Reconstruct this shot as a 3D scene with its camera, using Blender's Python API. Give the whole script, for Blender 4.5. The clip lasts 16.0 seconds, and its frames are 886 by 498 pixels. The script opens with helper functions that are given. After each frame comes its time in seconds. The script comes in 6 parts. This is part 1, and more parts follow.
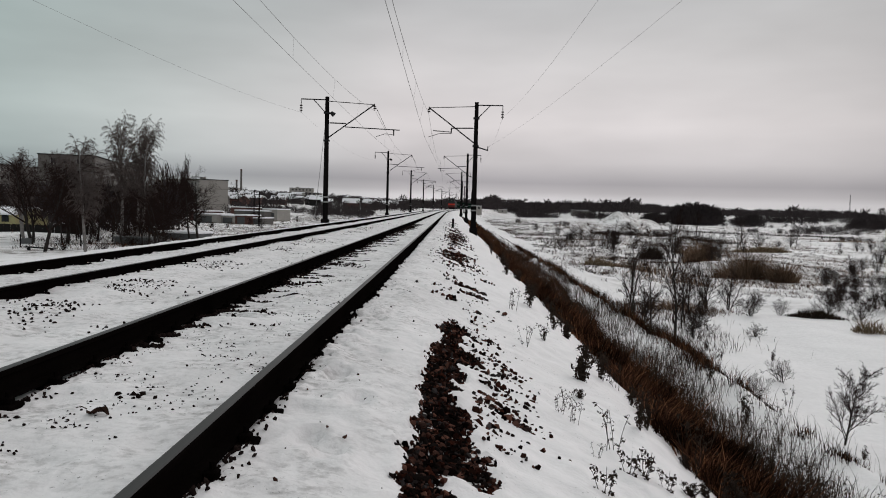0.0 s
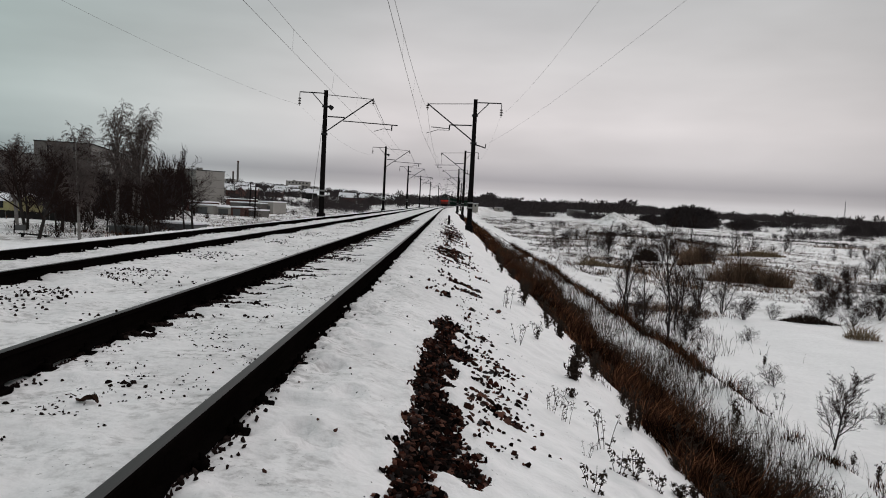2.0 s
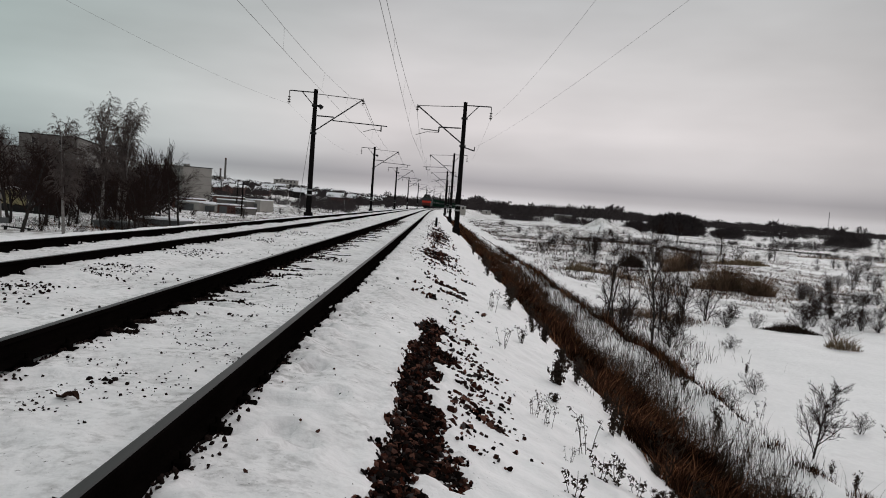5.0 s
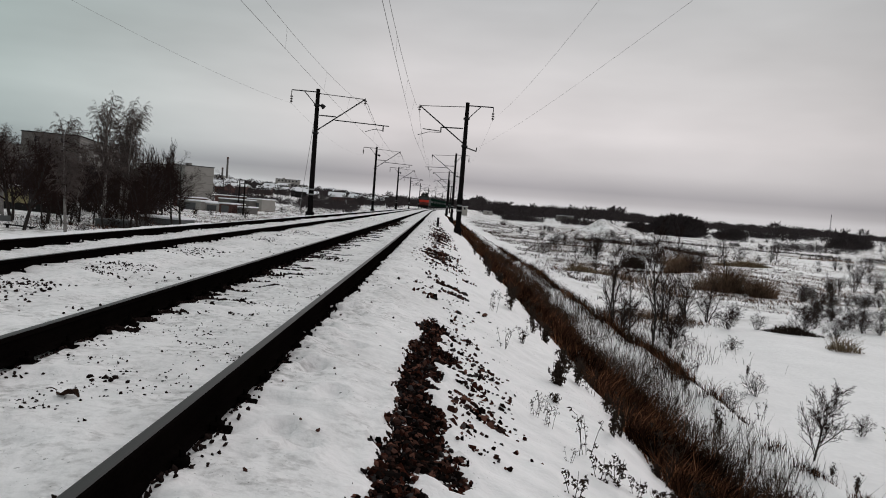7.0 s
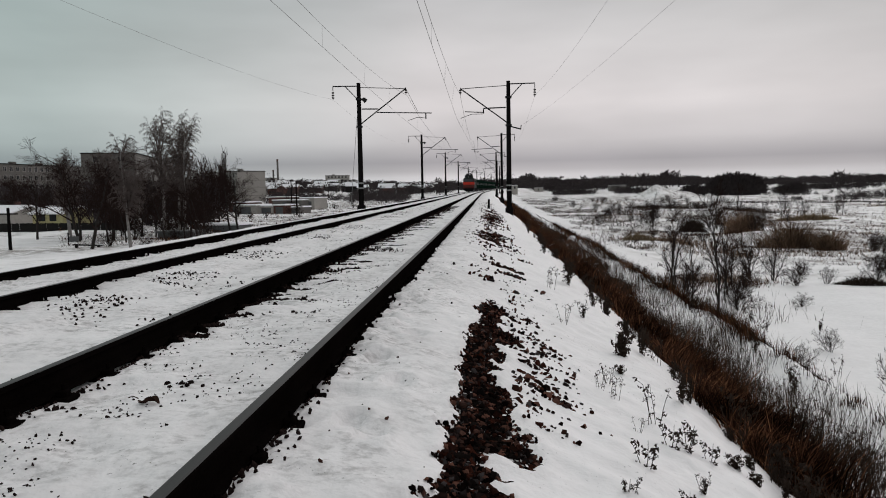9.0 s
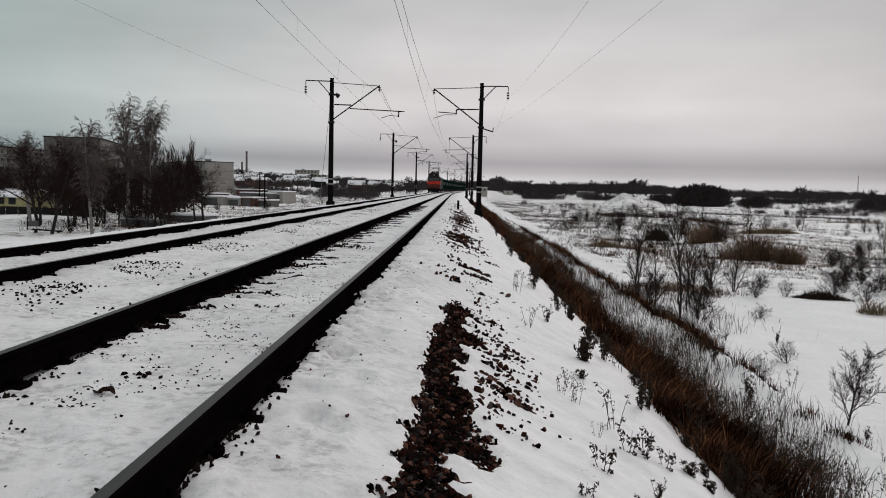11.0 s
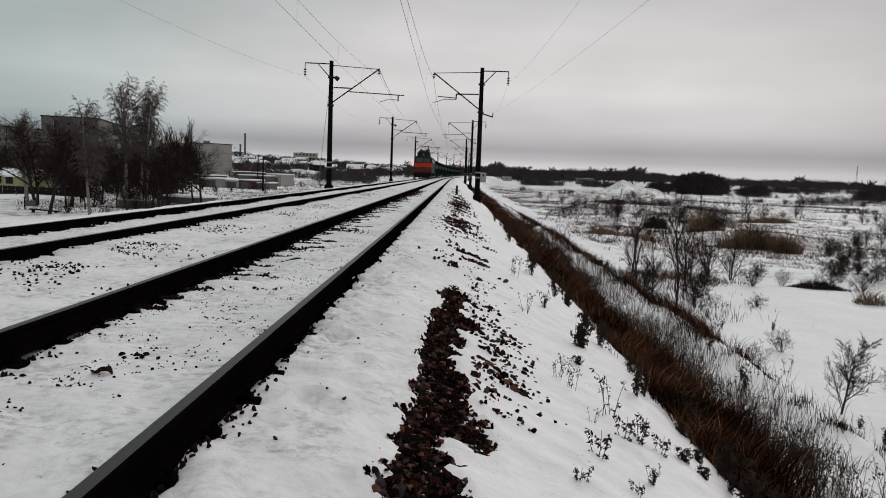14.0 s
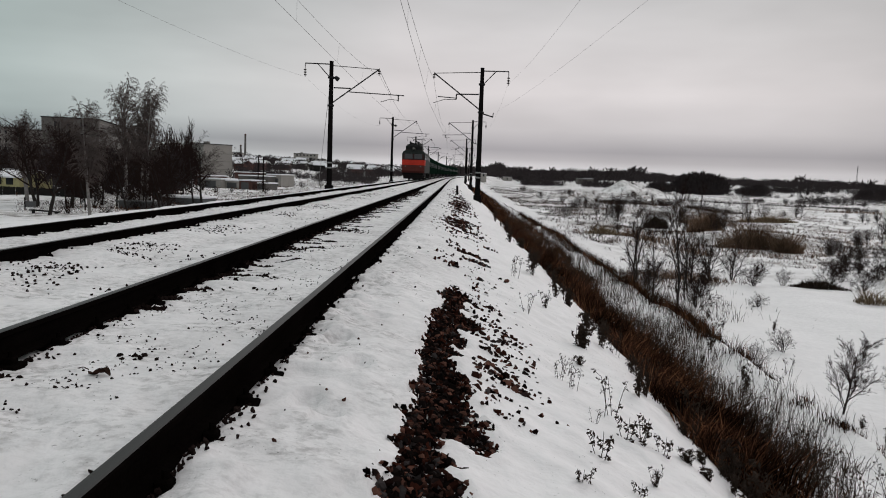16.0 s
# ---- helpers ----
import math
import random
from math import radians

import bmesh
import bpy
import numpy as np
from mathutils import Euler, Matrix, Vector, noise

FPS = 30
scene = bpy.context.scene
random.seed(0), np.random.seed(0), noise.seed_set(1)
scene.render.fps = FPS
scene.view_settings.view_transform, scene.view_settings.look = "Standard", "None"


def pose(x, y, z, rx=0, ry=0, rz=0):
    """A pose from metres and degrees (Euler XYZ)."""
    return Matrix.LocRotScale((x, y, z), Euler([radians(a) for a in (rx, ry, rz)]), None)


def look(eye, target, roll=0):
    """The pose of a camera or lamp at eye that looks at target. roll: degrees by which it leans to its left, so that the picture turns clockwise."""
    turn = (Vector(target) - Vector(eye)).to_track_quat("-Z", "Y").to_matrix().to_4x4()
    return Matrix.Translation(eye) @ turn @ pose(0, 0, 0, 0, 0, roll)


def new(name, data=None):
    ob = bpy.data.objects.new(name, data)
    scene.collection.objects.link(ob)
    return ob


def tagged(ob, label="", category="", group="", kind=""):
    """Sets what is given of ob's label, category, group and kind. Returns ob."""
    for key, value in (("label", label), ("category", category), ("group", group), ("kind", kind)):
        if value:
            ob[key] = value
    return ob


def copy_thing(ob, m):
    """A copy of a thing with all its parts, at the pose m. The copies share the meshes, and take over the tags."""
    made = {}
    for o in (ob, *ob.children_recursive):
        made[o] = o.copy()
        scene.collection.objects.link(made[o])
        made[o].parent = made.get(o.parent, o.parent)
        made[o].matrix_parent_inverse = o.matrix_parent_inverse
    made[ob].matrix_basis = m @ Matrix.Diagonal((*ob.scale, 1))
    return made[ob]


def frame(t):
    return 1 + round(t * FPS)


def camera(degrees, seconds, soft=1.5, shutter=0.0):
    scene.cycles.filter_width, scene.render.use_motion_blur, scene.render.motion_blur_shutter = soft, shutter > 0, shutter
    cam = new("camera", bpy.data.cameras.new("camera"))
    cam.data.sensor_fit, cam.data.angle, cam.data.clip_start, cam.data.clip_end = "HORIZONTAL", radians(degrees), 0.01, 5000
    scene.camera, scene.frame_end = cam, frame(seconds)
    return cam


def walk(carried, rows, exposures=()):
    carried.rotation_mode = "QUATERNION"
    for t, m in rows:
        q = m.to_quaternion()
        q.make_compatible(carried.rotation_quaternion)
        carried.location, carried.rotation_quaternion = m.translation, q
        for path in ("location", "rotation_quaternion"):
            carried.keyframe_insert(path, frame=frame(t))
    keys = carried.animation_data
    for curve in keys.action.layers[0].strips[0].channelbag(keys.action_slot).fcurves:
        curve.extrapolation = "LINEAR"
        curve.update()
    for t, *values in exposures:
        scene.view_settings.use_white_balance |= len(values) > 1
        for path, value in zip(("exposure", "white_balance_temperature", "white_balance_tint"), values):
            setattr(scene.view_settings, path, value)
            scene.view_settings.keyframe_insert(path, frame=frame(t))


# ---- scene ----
# ---- camera: seconds, place, yaw, pitch, lean ----
cam = camera(62.0, 16.0, soft=1.0)
PATH = [
    (0, -0.000, -0.000, 1.074, 0.569, -3.255, -1.576),
    (0.5, -0.001, -0.004, 1.069, 0.763, -3.105, -1.986),
    (1, 0.007, 0.005, 1.065, 0.186, -3.276, -2.546),
    (1.5, 0.000, 0.010, 1.069, 0.032, -3.501, -2.735),
    (2, 0.000, 0.015, 1.064, 0.197, -3.494, -2.968),
    (2.5, -0.001, 0.017, 1.066, -0.092, -3.657, -3.228),
    (3, -0.003, 0.005, 1.066, -0.202, -3.665, -3.341),
    (3.5, 0.007, -0.002, 1.072, -0.344, -3.556, -3.644),
    (4, -0.001, 0.011, 1.069, -0.526, -3.275, -3.831),
    (6.3, 0.005, 0.005, 1.071, -0.980, -3.380, -4.600),
    (6.5, 0.005, 0.005, 1.071, -0.844, -3.472, -4.440),
    (7, 0.004, 0.014, 1.066, -0.703, -3.266, -4.521),
    (7.5, 0.011, -0.010, 1.078, -0.856, -3.171, -4.754),
    (8, -0.005, 0.015, 1.070, -0.744, -3.139, -4.499),
    (8.5, -0.001, 0.004, 1.078, -0.370, -3.166, -3.715),
    (8.6, 0.005, -0.004, 1.078, 0.172, -3.046, -2.825),
    (8.7, 0.010, -0.012, 1.078, 1.440, -2.559, -1.618),
    (8.8, 0.016, -0.021, 1.077, 2.141, -3.078, -0.289),
    (8.9, 0.021, -0.029, 1.077, 3.833, -4.561, 0.950),
    (9, 0.027, -0.037, 1.077, 3.490, -4.677, 0.950),
    (9.1, 0.026, -0.034, 1.077, 2.876, -4.668, 0.750),
    (9.2, 0.024, -0.032, 1.078, 2.452, -4.795, 0.380),
    (9.5, 0.020, -0.024, 1.079, 2.062, -4.429, -0.269),
    (10, 0.031, -0.031, 1.075, 1.815, -4.268, -0.684),
    (10.2, 0.031, -0.031, 1.075, 1.279, -4.522, -0.765),
    (12.3, 0.024, -0.030, 1.070, 1.217, -4.838, -2.019),
    (12.5, 0.024, -0.030, 1.070, 1.283, -5.141, -1.863),
    (13, 0.024, -0.024, 1.070, 0.734, -4.968, -2.212),
    (13.5, 0.021, -0.006, 1.058, 0.538, -5.462, -2.114),
    (14, 0.024, -0.030, 1.070, 0.769, -5.830, -2.202),
    (14.5, 0.010, -0.007, 1.061, 1.029, -5.710, -2.273),
    (15, 0.028, -0.003, 1.067, 0.989, -5.803, -2.231),
    (15.5, 0.025, 0.002, 1.060, 0.756, -5.941, -2.254),
    (16, 0.023, 0.009, 1.063, 0.801, -5.814, -2.109),
]


def aim(x, y, z, yaw, pitch, lean):
    a, b = radians(yaw), radians(pitch)
    eye = Vector((x, y, z))
    way = Vector((-math.sin(a) * math.cos(b), math.cos(a) * math.cos(b), math.sin(b)))
    return look(eye, eye + way * 10, -lean)


walk(cam, [(t, aim(*p)) for t, *p in PATH])

# ---- light: a closed overcast sky, and a weak wide sun behind it ----
scene.view_settings.exposure = 0.0
world = bpy.data.worlds.new("overcast")
scene.world = world
world.use_nodes = True


def lamp_sky(nt):
    n, l = nt.nodes, nt.links
    n.clear()
    out = n.new("ShaderNodeOutputWorld")
    bg = n.new("ShaderNodeBackground")
    sky = n.new("ShaderNodeTexSky")
    sky.sky_type, sky.sun_disc = "NISHITA", False
    sky.sun_elevation, sky.sun_rotation = radians(16), radians(25)
    sky.air_density, sky.dust_density = 1.0, 4.0
    grey = n.new("ShaderNodeHueSaturation")
    grey.inputs["Saturation"].default_value = 0.12
    grey.inputs["Value"].default_value = 0.09
    l.new(sky.outputs[0], grey.inputs["Color"])
    co = n.new("ShaderNodeTexCoord")
    sep = n.new("ShaderNodeSeparateXYZ")
    l.new(co.outputs["Generated"], sep.inputs[0])
    # height above the horizon: haze line, dark cloud bank, bright middle, grey top
    up = n.new("ShaderNodeValToRGB")
    l.new(sep.outputs["Z"], up.inputs["Fac"])
    r = up.color_ramp
    r.elements[0].position, r.elements[0].color = 0.0, (0.70, 0.68, 0.69, 1)
    r.elements[1].position, r.elements[1].color = 1.0, (0.72, 0.71, 0.715, 1)
    for p, c in ((0.015, (0.68, 0.655, 0.67)), (0.024, (0.50, 0.475, 0.49)), (0.036, (0.40, 0.38, 0.40)), (0.062, (0.60, 0.57, 0.58)), (0.11, (0.72, 0.68, 0.685)),
                 (0.20, (0.575, 0.56, 0.565)), (0.30, (0.46, 0.47, 0.48)), (0.55, (0.62, 0.61, 0.615))):
        e = r.elements.new(p)
        e.color = (*c, 1)
    # clouds stretched along the horizon
    mp = n.new("ShaderNodeMapping")
    mp.inputs["Scale"].default_value = (1.6, 1.6, 6.0)
    l.new(co.outputs["Generated"], mp.inputs["Vector"])
    cl = n.new("ShaderNodeTexNoise")
    cl.inputs["Scale"].default_value, cl.inputs["Detail"].default_value, cl.inputs["Roughness"].default_value = 1.5, 4.0, 0.5
    l.new(mp.outputs[0], cl.inputs["Vector"])
    amp = n.new("ShaderNodeMapRange")
    amp.inputs["From Min"].default_value, amp.inputs["From Max"].default_value = 0.3, 0.7
    amp.inputs["To Min"].default_value, amp.inputs["To Max"].default_value = 0.86, 1.13
    l.new(cl.outputs["Fac"], amp.inputs["Value"])
    # thicker cloud towards the east
    east, thick = n.new("ShaderNodeMapRange"), n.new("ShaderNodeMath")
    east.inputs["From Min"].default_value, east.inputs["From Max"].default_value = 0.14, 0.50
    east.inputs["To Min"].default_value, east.inputs["To Max"].default_value = 1.0, 0.80
    thick.operation = "MULTIPLY"
    l.new(sep.outputs["X"], east.inputs["Value"])
    l.new(east.outputs[0], thick.inputs[0])
    l.new(amp.outputs[0], thick.inputs[1])
    # cooler and greyer towards the west
    west = n.new("ShaderNodeMapRange")
    west.inputs["From Min"].default_value, west.inputs["From Max"].default_value = -0.52, -0.08
    l.new(sep.outputs["X"], west.inputs["Value"])
    tint = n.new("ShaderNodeMixRGB")
    tint.inputs[1].default_value, tint.inputs[2].default_value = (0.66, 0.80, 0.78, 1), (1, 1, 1, 1)
    l.new(west.outputs[0], tint.inputs[0])
    m1 = n.new("ShaderNodeMixRGB")
    m1.blend_type = "MULTIPLY"
    m1.inputs[0].default_value = 1
    l.new(up.outputs[0], m1.inputs[1])
    l.new(tint.outputs[0], m1.inputs[2])
    m2 = n.new("ShaderNodeMixRGB")
    m2.blend_type = "MULTIPLY"
    m2.inputs[0].default_value = 1
    l.new(m1.outputs[0], m2.inputs[1])
    l.new(thick.outputs[0], m2.inputs[2])
    m3 = n.new("ShaderNodeMixRGB")
    m3.inputs[0].default_value = 0.012
    l.new(m2.outputs[0], m3.inputs[1])
    l.new(grey.outputs[0], m3.inputs[2])
    l.new(m3.outputs[0], bg.inputs["Color"])
    bg.inputs["Strength"].default_value = 0.98
    l.new(bg.outputs[0], out.inputs["Surface"])


lamp_sky(world.node_tree)
sun = new("sun", bpy.data.lights.new("sun", "SUN"))
sun.data.energy, sun.data.angle, sun.data.color = 0.85, radians(22), (1.0, 0.965, 0.95)
sun.matrix_world = look((0, 0, 50), (-50, -80, 0))


# ---- materials ----
def mat(name, base, rough=0.8, vary=0.25, grain=20.0, wide=1.2, bump=0.3, metal=0.0, island=False, obj=False, dist=0.01, spec=0.3):
    """Base colour varied at two scales, with grain relief."""
    m = bpy.data.materials.new(name)
    m.use_nodes = True
    n, l = m.node_tree.nodes, m.node_tree.links
    b = n["Principled BSDF"]
    b.inputs["Roughness"].default_value, b.inputs["Metallic"].default_value = rough, metal
    b.inputs["Specular IOR Level"].default_value = spec
    co = n.new("ShaderNodeTexCoord")
    fine, big = n.new("ShaderNodeTexNoise"), n.new("ShaderNodeTexNoise")
    for t, sc, de in ((fine, grain, 4), (big, wide, 3)):
        t.inputs["Scale"].default_value, t.inputs["Detail"].default_value = sc, de
        l.new(co.outputs["Object"], t.inputs["Vector"])
    add = n.new("ShaderNodeMath")
    l.new(fine.outputs["Fac"], add.inputs[0])
    l.new(big.outputs["Fac"], add.inputs[1])
    src = add.outputs[0]
    lo, hi = 0.6, 1.4
    if island or obj:
        rnd = n.new("ShaderNodeNewGeometry" if island else "ShaderNodeObjectInfo")
        add2 = n.new("ShaderNodeMath")
        l.new(src, add2.inputs[0])
        l.new(rnd.outputs["Random Per Island" if island else "Random"], add2.inputs[1])
        src, hi = add2.outputs[0], 2.2
    rg = n.new("ShaderNodeMapRange")
    rg.inputs["From Min"].default_value, rg.inputs["From Max"].default_value = lo, hi
    rg.inputs["To Min"].default_value, rg.inputs["To Max"].default_value = 1 - vary, 1 + vary
    l.new(src, rg.inputs["Value"])
    mul = n.new("ShaderNodeMixRGB")
    mul.blend_type = "MULTIPLY"
    mul.inputs[0].default_value = 1
    mul.inputs[1].default_value = (*base, 1)
    l.new(rg.outputs[0], mul.inputs[2])
    l.new(mul.outputs[0], b.inputs["Base Color"])
    if bump:
        bp = n.new("ShaderNodeBump")
        bp.inputs["Strength"].default_value, bp.inputs["Distance"].default_value = bump, dist
        l.new(fine.outputs["Fac"], bp.inputs["Height"])
        l.new(bp.outputs[0], b.inputs["Normal"])
    return m


M_SNOW = mat("snow", (0.86, 0.845, 0.855), 0.8, 0.07, 6.0, 0.5, 0.6, dist=0.05, spec=0.15)
M_SNOW2 = mat("roof_snow", (0.80, 0.80, 0.83), 0.8, 0.05, 3.0, 0.3, 0.3)
# near-black: dark rust plus the shade of web and foot, put into the colour
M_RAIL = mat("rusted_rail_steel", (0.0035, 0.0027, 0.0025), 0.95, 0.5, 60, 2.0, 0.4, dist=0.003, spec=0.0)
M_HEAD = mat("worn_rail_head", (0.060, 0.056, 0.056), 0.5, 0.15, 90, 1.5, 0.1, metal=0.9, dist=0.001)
M_SLEEPER = mat("concrete_sleeper", (0.055, 0.05, 0.046), 0.95, 0.3, 40, 2, 0.5, obj=True)
# bed colour near black: shade between the stones is painted in
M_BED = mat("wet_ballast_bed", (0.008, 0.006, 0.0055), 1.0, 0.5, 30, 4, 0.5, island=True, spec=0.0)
M_STONE = mat("ballast_stone", (0.050, 0.026, 0.021), 0.95, 0.98, 25, 4, 0.5, island=True, spec=0.0)
# this dark tone also stands in for the shade of sleeper gaps
M_GRIT = mat("sooty_ballast", (0.016, 0.011, 0.010), 0.95, 0.8, 25, 4, 0.5, island=True, spec=0.0)
M_POLE = mat("weathered_mast", (0.008, 0.0072, 0.0072), 0.95, 0.35, 12, 0.8, 0.3, spec=0.0)
M_STEEL = mat("dark_galvanised_steel", (0.016, 0.016, 0.017), 0.8, 0.3, 30, 2, 0.1, spec=0.1)
M_BAND = mat("white_band_paint", (0.20, 0.20, 0.20), 0.7, 0.2, 20, 3, 0.1)
M_INSUL = mat("glazed_insulator", (0.03, 0.022, 0.02), 0.25, 0.2, 30, 3, 0.0)
M_WIRE = mat("contact_wire", (0.19, 0.185, 0.185), 0.6, 0.2, 5, 1, 0.0)
M_GRASS = mat("dry_brown_grass", (0.027, 0.0130, 0.0068), 1.0, 0.97, 2, 0.6, 0.0, island=True, spec=0.0)
M_WEED = mat("dead_weed", (0.034, 0.025, 0.020), 1.0, 0.5, 8, 1, 0.0, island=True, spec=0.0)
M_THICKET = mat("brown_thicket", (0.15, 0.098, 0.068), 1.0, 0.8, 3, 0.3, 0.0, island=True, spec=0.0)
M_STALK = mat("dead_stalk", (0.060, 0.045, 0.036), 1.0, 0.7, 3, 0.5, 0.0, island=True, spec=0.0)
M_REED = mat("pale_reed", (0.16, 0.115, 0.07), 0.9, 0.5, 3, 0.5, 0.0, island=True)
M_BARK = mat("dark_bark", (0.022, 0.018, 0.016), 0.95, 0.4, 10, 1, 0.4)
M_TWIG = mat("bare_twig", (0.023, 0.015, 0.0135), 1.0, 0.4, 5, 1, 0.0, spec=0.0)
M_BIRCH = mat("birch_bark", (0.18, 0.168, 0.16), 0.8, 0.5, 5, 1.3, 0.3)
M_BIRCH_TWIG = mat("birch_twig", (0.10, 0.083, 0.078), 1.0, 0.4, 5, 1, 0.0, spec=0.0)
M_WOODS = mat("far_woods", (0.038, 0.031, 0.032), 1.0, 0.5, 0.2, 0.02, 0.0, island=True)
M_PANEL = mat("grey_concrete_panel", (0.12, 0.112, 0.105), 0.9, 0.2, 1.5, 0.12, 0.2)
M_PANEL2 = mat("pale_brick_wall", (0.30, 0.285, 0.265), 0.9, 0.18, 3, 0.15, 0.2)
M_BRICK = mat("red_brick", (0.085, 0.042, 0.036), 0.9, 0.3, 4, 0.5, 0.2)
M_GLASS = mat("window_glass", (0.02, 0.022, 0.025), 0.08, 0.2, 1, 0.2, 0.0, spec=0.5)
M_METAL = mat("grey_sheet_metal", (0.085, 0.088, 0.090), 0.6, 0.2, 4, 0.5, 0.1, metal=0.2)
M_YELLOW = mat("yellow_render", (0.34, 0.31, 0.16), 0.9, 0.2, 4, 0.4, 0.2)
M_FENCE = mat("dark_plank_fence", (0.008, 0.007, 0.0065), 0.95, 0.4, 6, 0.5, 0.3)
M_LOCO = mat("loco_grey_green", (0.020, 0.025, 0.023), 0.8, 0.35, 6, 0.6, 0.1, spec=0.1)
M_LOCO_ROOF = mat("loco_dark_roof", (0.010, 0.010, 0.010), 0.9, 0.3, 6, 0.8, 0.1)
M_LOCO_CAB = mat("dark_cab_paint", (0.034, 0.017, 0.016), 0.8, 0.25, 6, 0.6, 0.1, spec=0.05)
M_RED = mat("orange_red_paint", (0.42, 0.034, 0.021), 0.7, 0.25, 6, 0.6, 0.05, spec=0.1)
M_FRONT = mat("dull_red_front", (0.085, 0.026, 0.022), 0.8, 0.3, 6, 0.6, 0.05, spec=0.05)
M_CAR = mat("dark_green_coach", (0.005, 0.014, 0.0095), 0.9, 0.3, 3, 0.3, 0.05, spec=0.0)
M_CAR_GLASS = mat("dark_coach_window", (0.006, 0.008, 0.008), 0.5, 0.2, 1, 0.2, 0.0, spec=0.06)
M_UNDER = mat("black_underframe", (0.010, 0.009, 0.009), 0.95, 0.3, 10, 1, 0.2, spec=0.05)
M_LEAF = mat("dead_leaf", (0.035, 0.018, 0.013), 0.9, 0.5, 30, 6, 0.2, spec=0.05)
M_LAMP = mat("lamp_glass", (0.12, 0.12, 0.11), 0.15, 0.1, 10, 1, 0.0)


def island_tones(m, *tones, single=False):
    """Gives each loose piece, or each single object, its own tone out of a ramp."""
    n, l = m.node_tree.nodes, m.node_tree.links
    geo, ramp = n.new("ShaderNodeObjectInfo" if single else "ShaderNodeNewGeometry"), n.new("ShaderNodeValToRGB")
    l.new(geo.outputs["Random" if single else "Random Per Island"], ramp.inputs["Fac"])
    r = ramp.color_ramp
    r.elements[0].color, r.elements[1].color = (*tones[0], 1), (*tones[-1], 1)
    for i, c in enumerate(tones[1:-1]):
        r.elements.new((i + 1) / (len(tones) - 1)).color = (*c, 1)
    mul = n["Principled BSDF"].inputs["Base Color"].links[0].from_node
    l.new(ramp.outputs[0], mul.inputs[1])


TONES = ((0.003, 0.0025, 0.0025), (0.009, 0.005, 0.0045), (0.055, 0.018, 0.012), (0.006, 0.005, 0.005), (0.026, 0.011, 0.008), (0.010, 0.008, 0.008), (0.10, 0.046, 0.034), (0.012, 0.010, 0.010), (0.035, 0.030, 0.030))
island_tones(M_STONE, *TONES)
M_STONE_ONE = mat("single_ballast_stone", (0.03, 0.017, 0.014), 0.95, 0.98, 25, 4, 0.5, obj=True, spec=0.0)
island_tones(M_STONE_ONE, *TONES, single=True)


def drifts(m, scale, lo, hi, stretch=1.0):
    """Multiplies the colour by a broad patchiness, from darker to lighter growth."""
    n, l = m.node_tree.nodes, m.node_tree.links
    b = n["Principled BSDF"]
    src = b.inputs["Base Color"].links[0].from_socket
    co, mp, t, r, mul = (n.new(k) for k in ("ShaderNodeTexCoord", "ShaderNodeMapping", "ShaderNodeTexNoise", "ShaderNodeMapRange", "ShaderNodeMixRGB"))
    mp.inputs["Scale"].default_value = (1.0, stretch, 1.0)
    l.new(co.outputs["Object"], mp.inputs["Vector"])
    t.inputs["Scale"].default_value, t.inputs["Detail"].default_value = scale, 3.0
    l.new(mp.outputs[0], t.inputs["Vector"])
    r.inputs["From Min"].default_value, r.inputs["From Max"].default_value = 0.38, 0.64
    r.inputs["To Min"].default_value, r.inputs["To Max"].default_value = lo, hi
    l.new(t.outputs["Fac"], r.inputs["Value"])
    mul.blend_type = "MULTIPLY"
    mul.inputs[0].default_value = 1
    l.new(src, mul.inputs[1])
    l.new(r.outputs[0], mul.inputs[2])
    l.new(mul.outputs[0], b.inputs["Base Color"])


island_tones(M_GRASS, (0.008, 0.0045, 0.003), (0.030, 0.014, 0.007), (0.012, 0.006, 0.004), (0.060, 0.027, 0.016), (0.018, 0.009, 0.006), (0.125, 0.056, 0.028))
drifts(M_GRASS, 1.1, 0.20, 2.0, 0.7)
drifts(M_THICKET, 0.5, 0.5, 1.4)


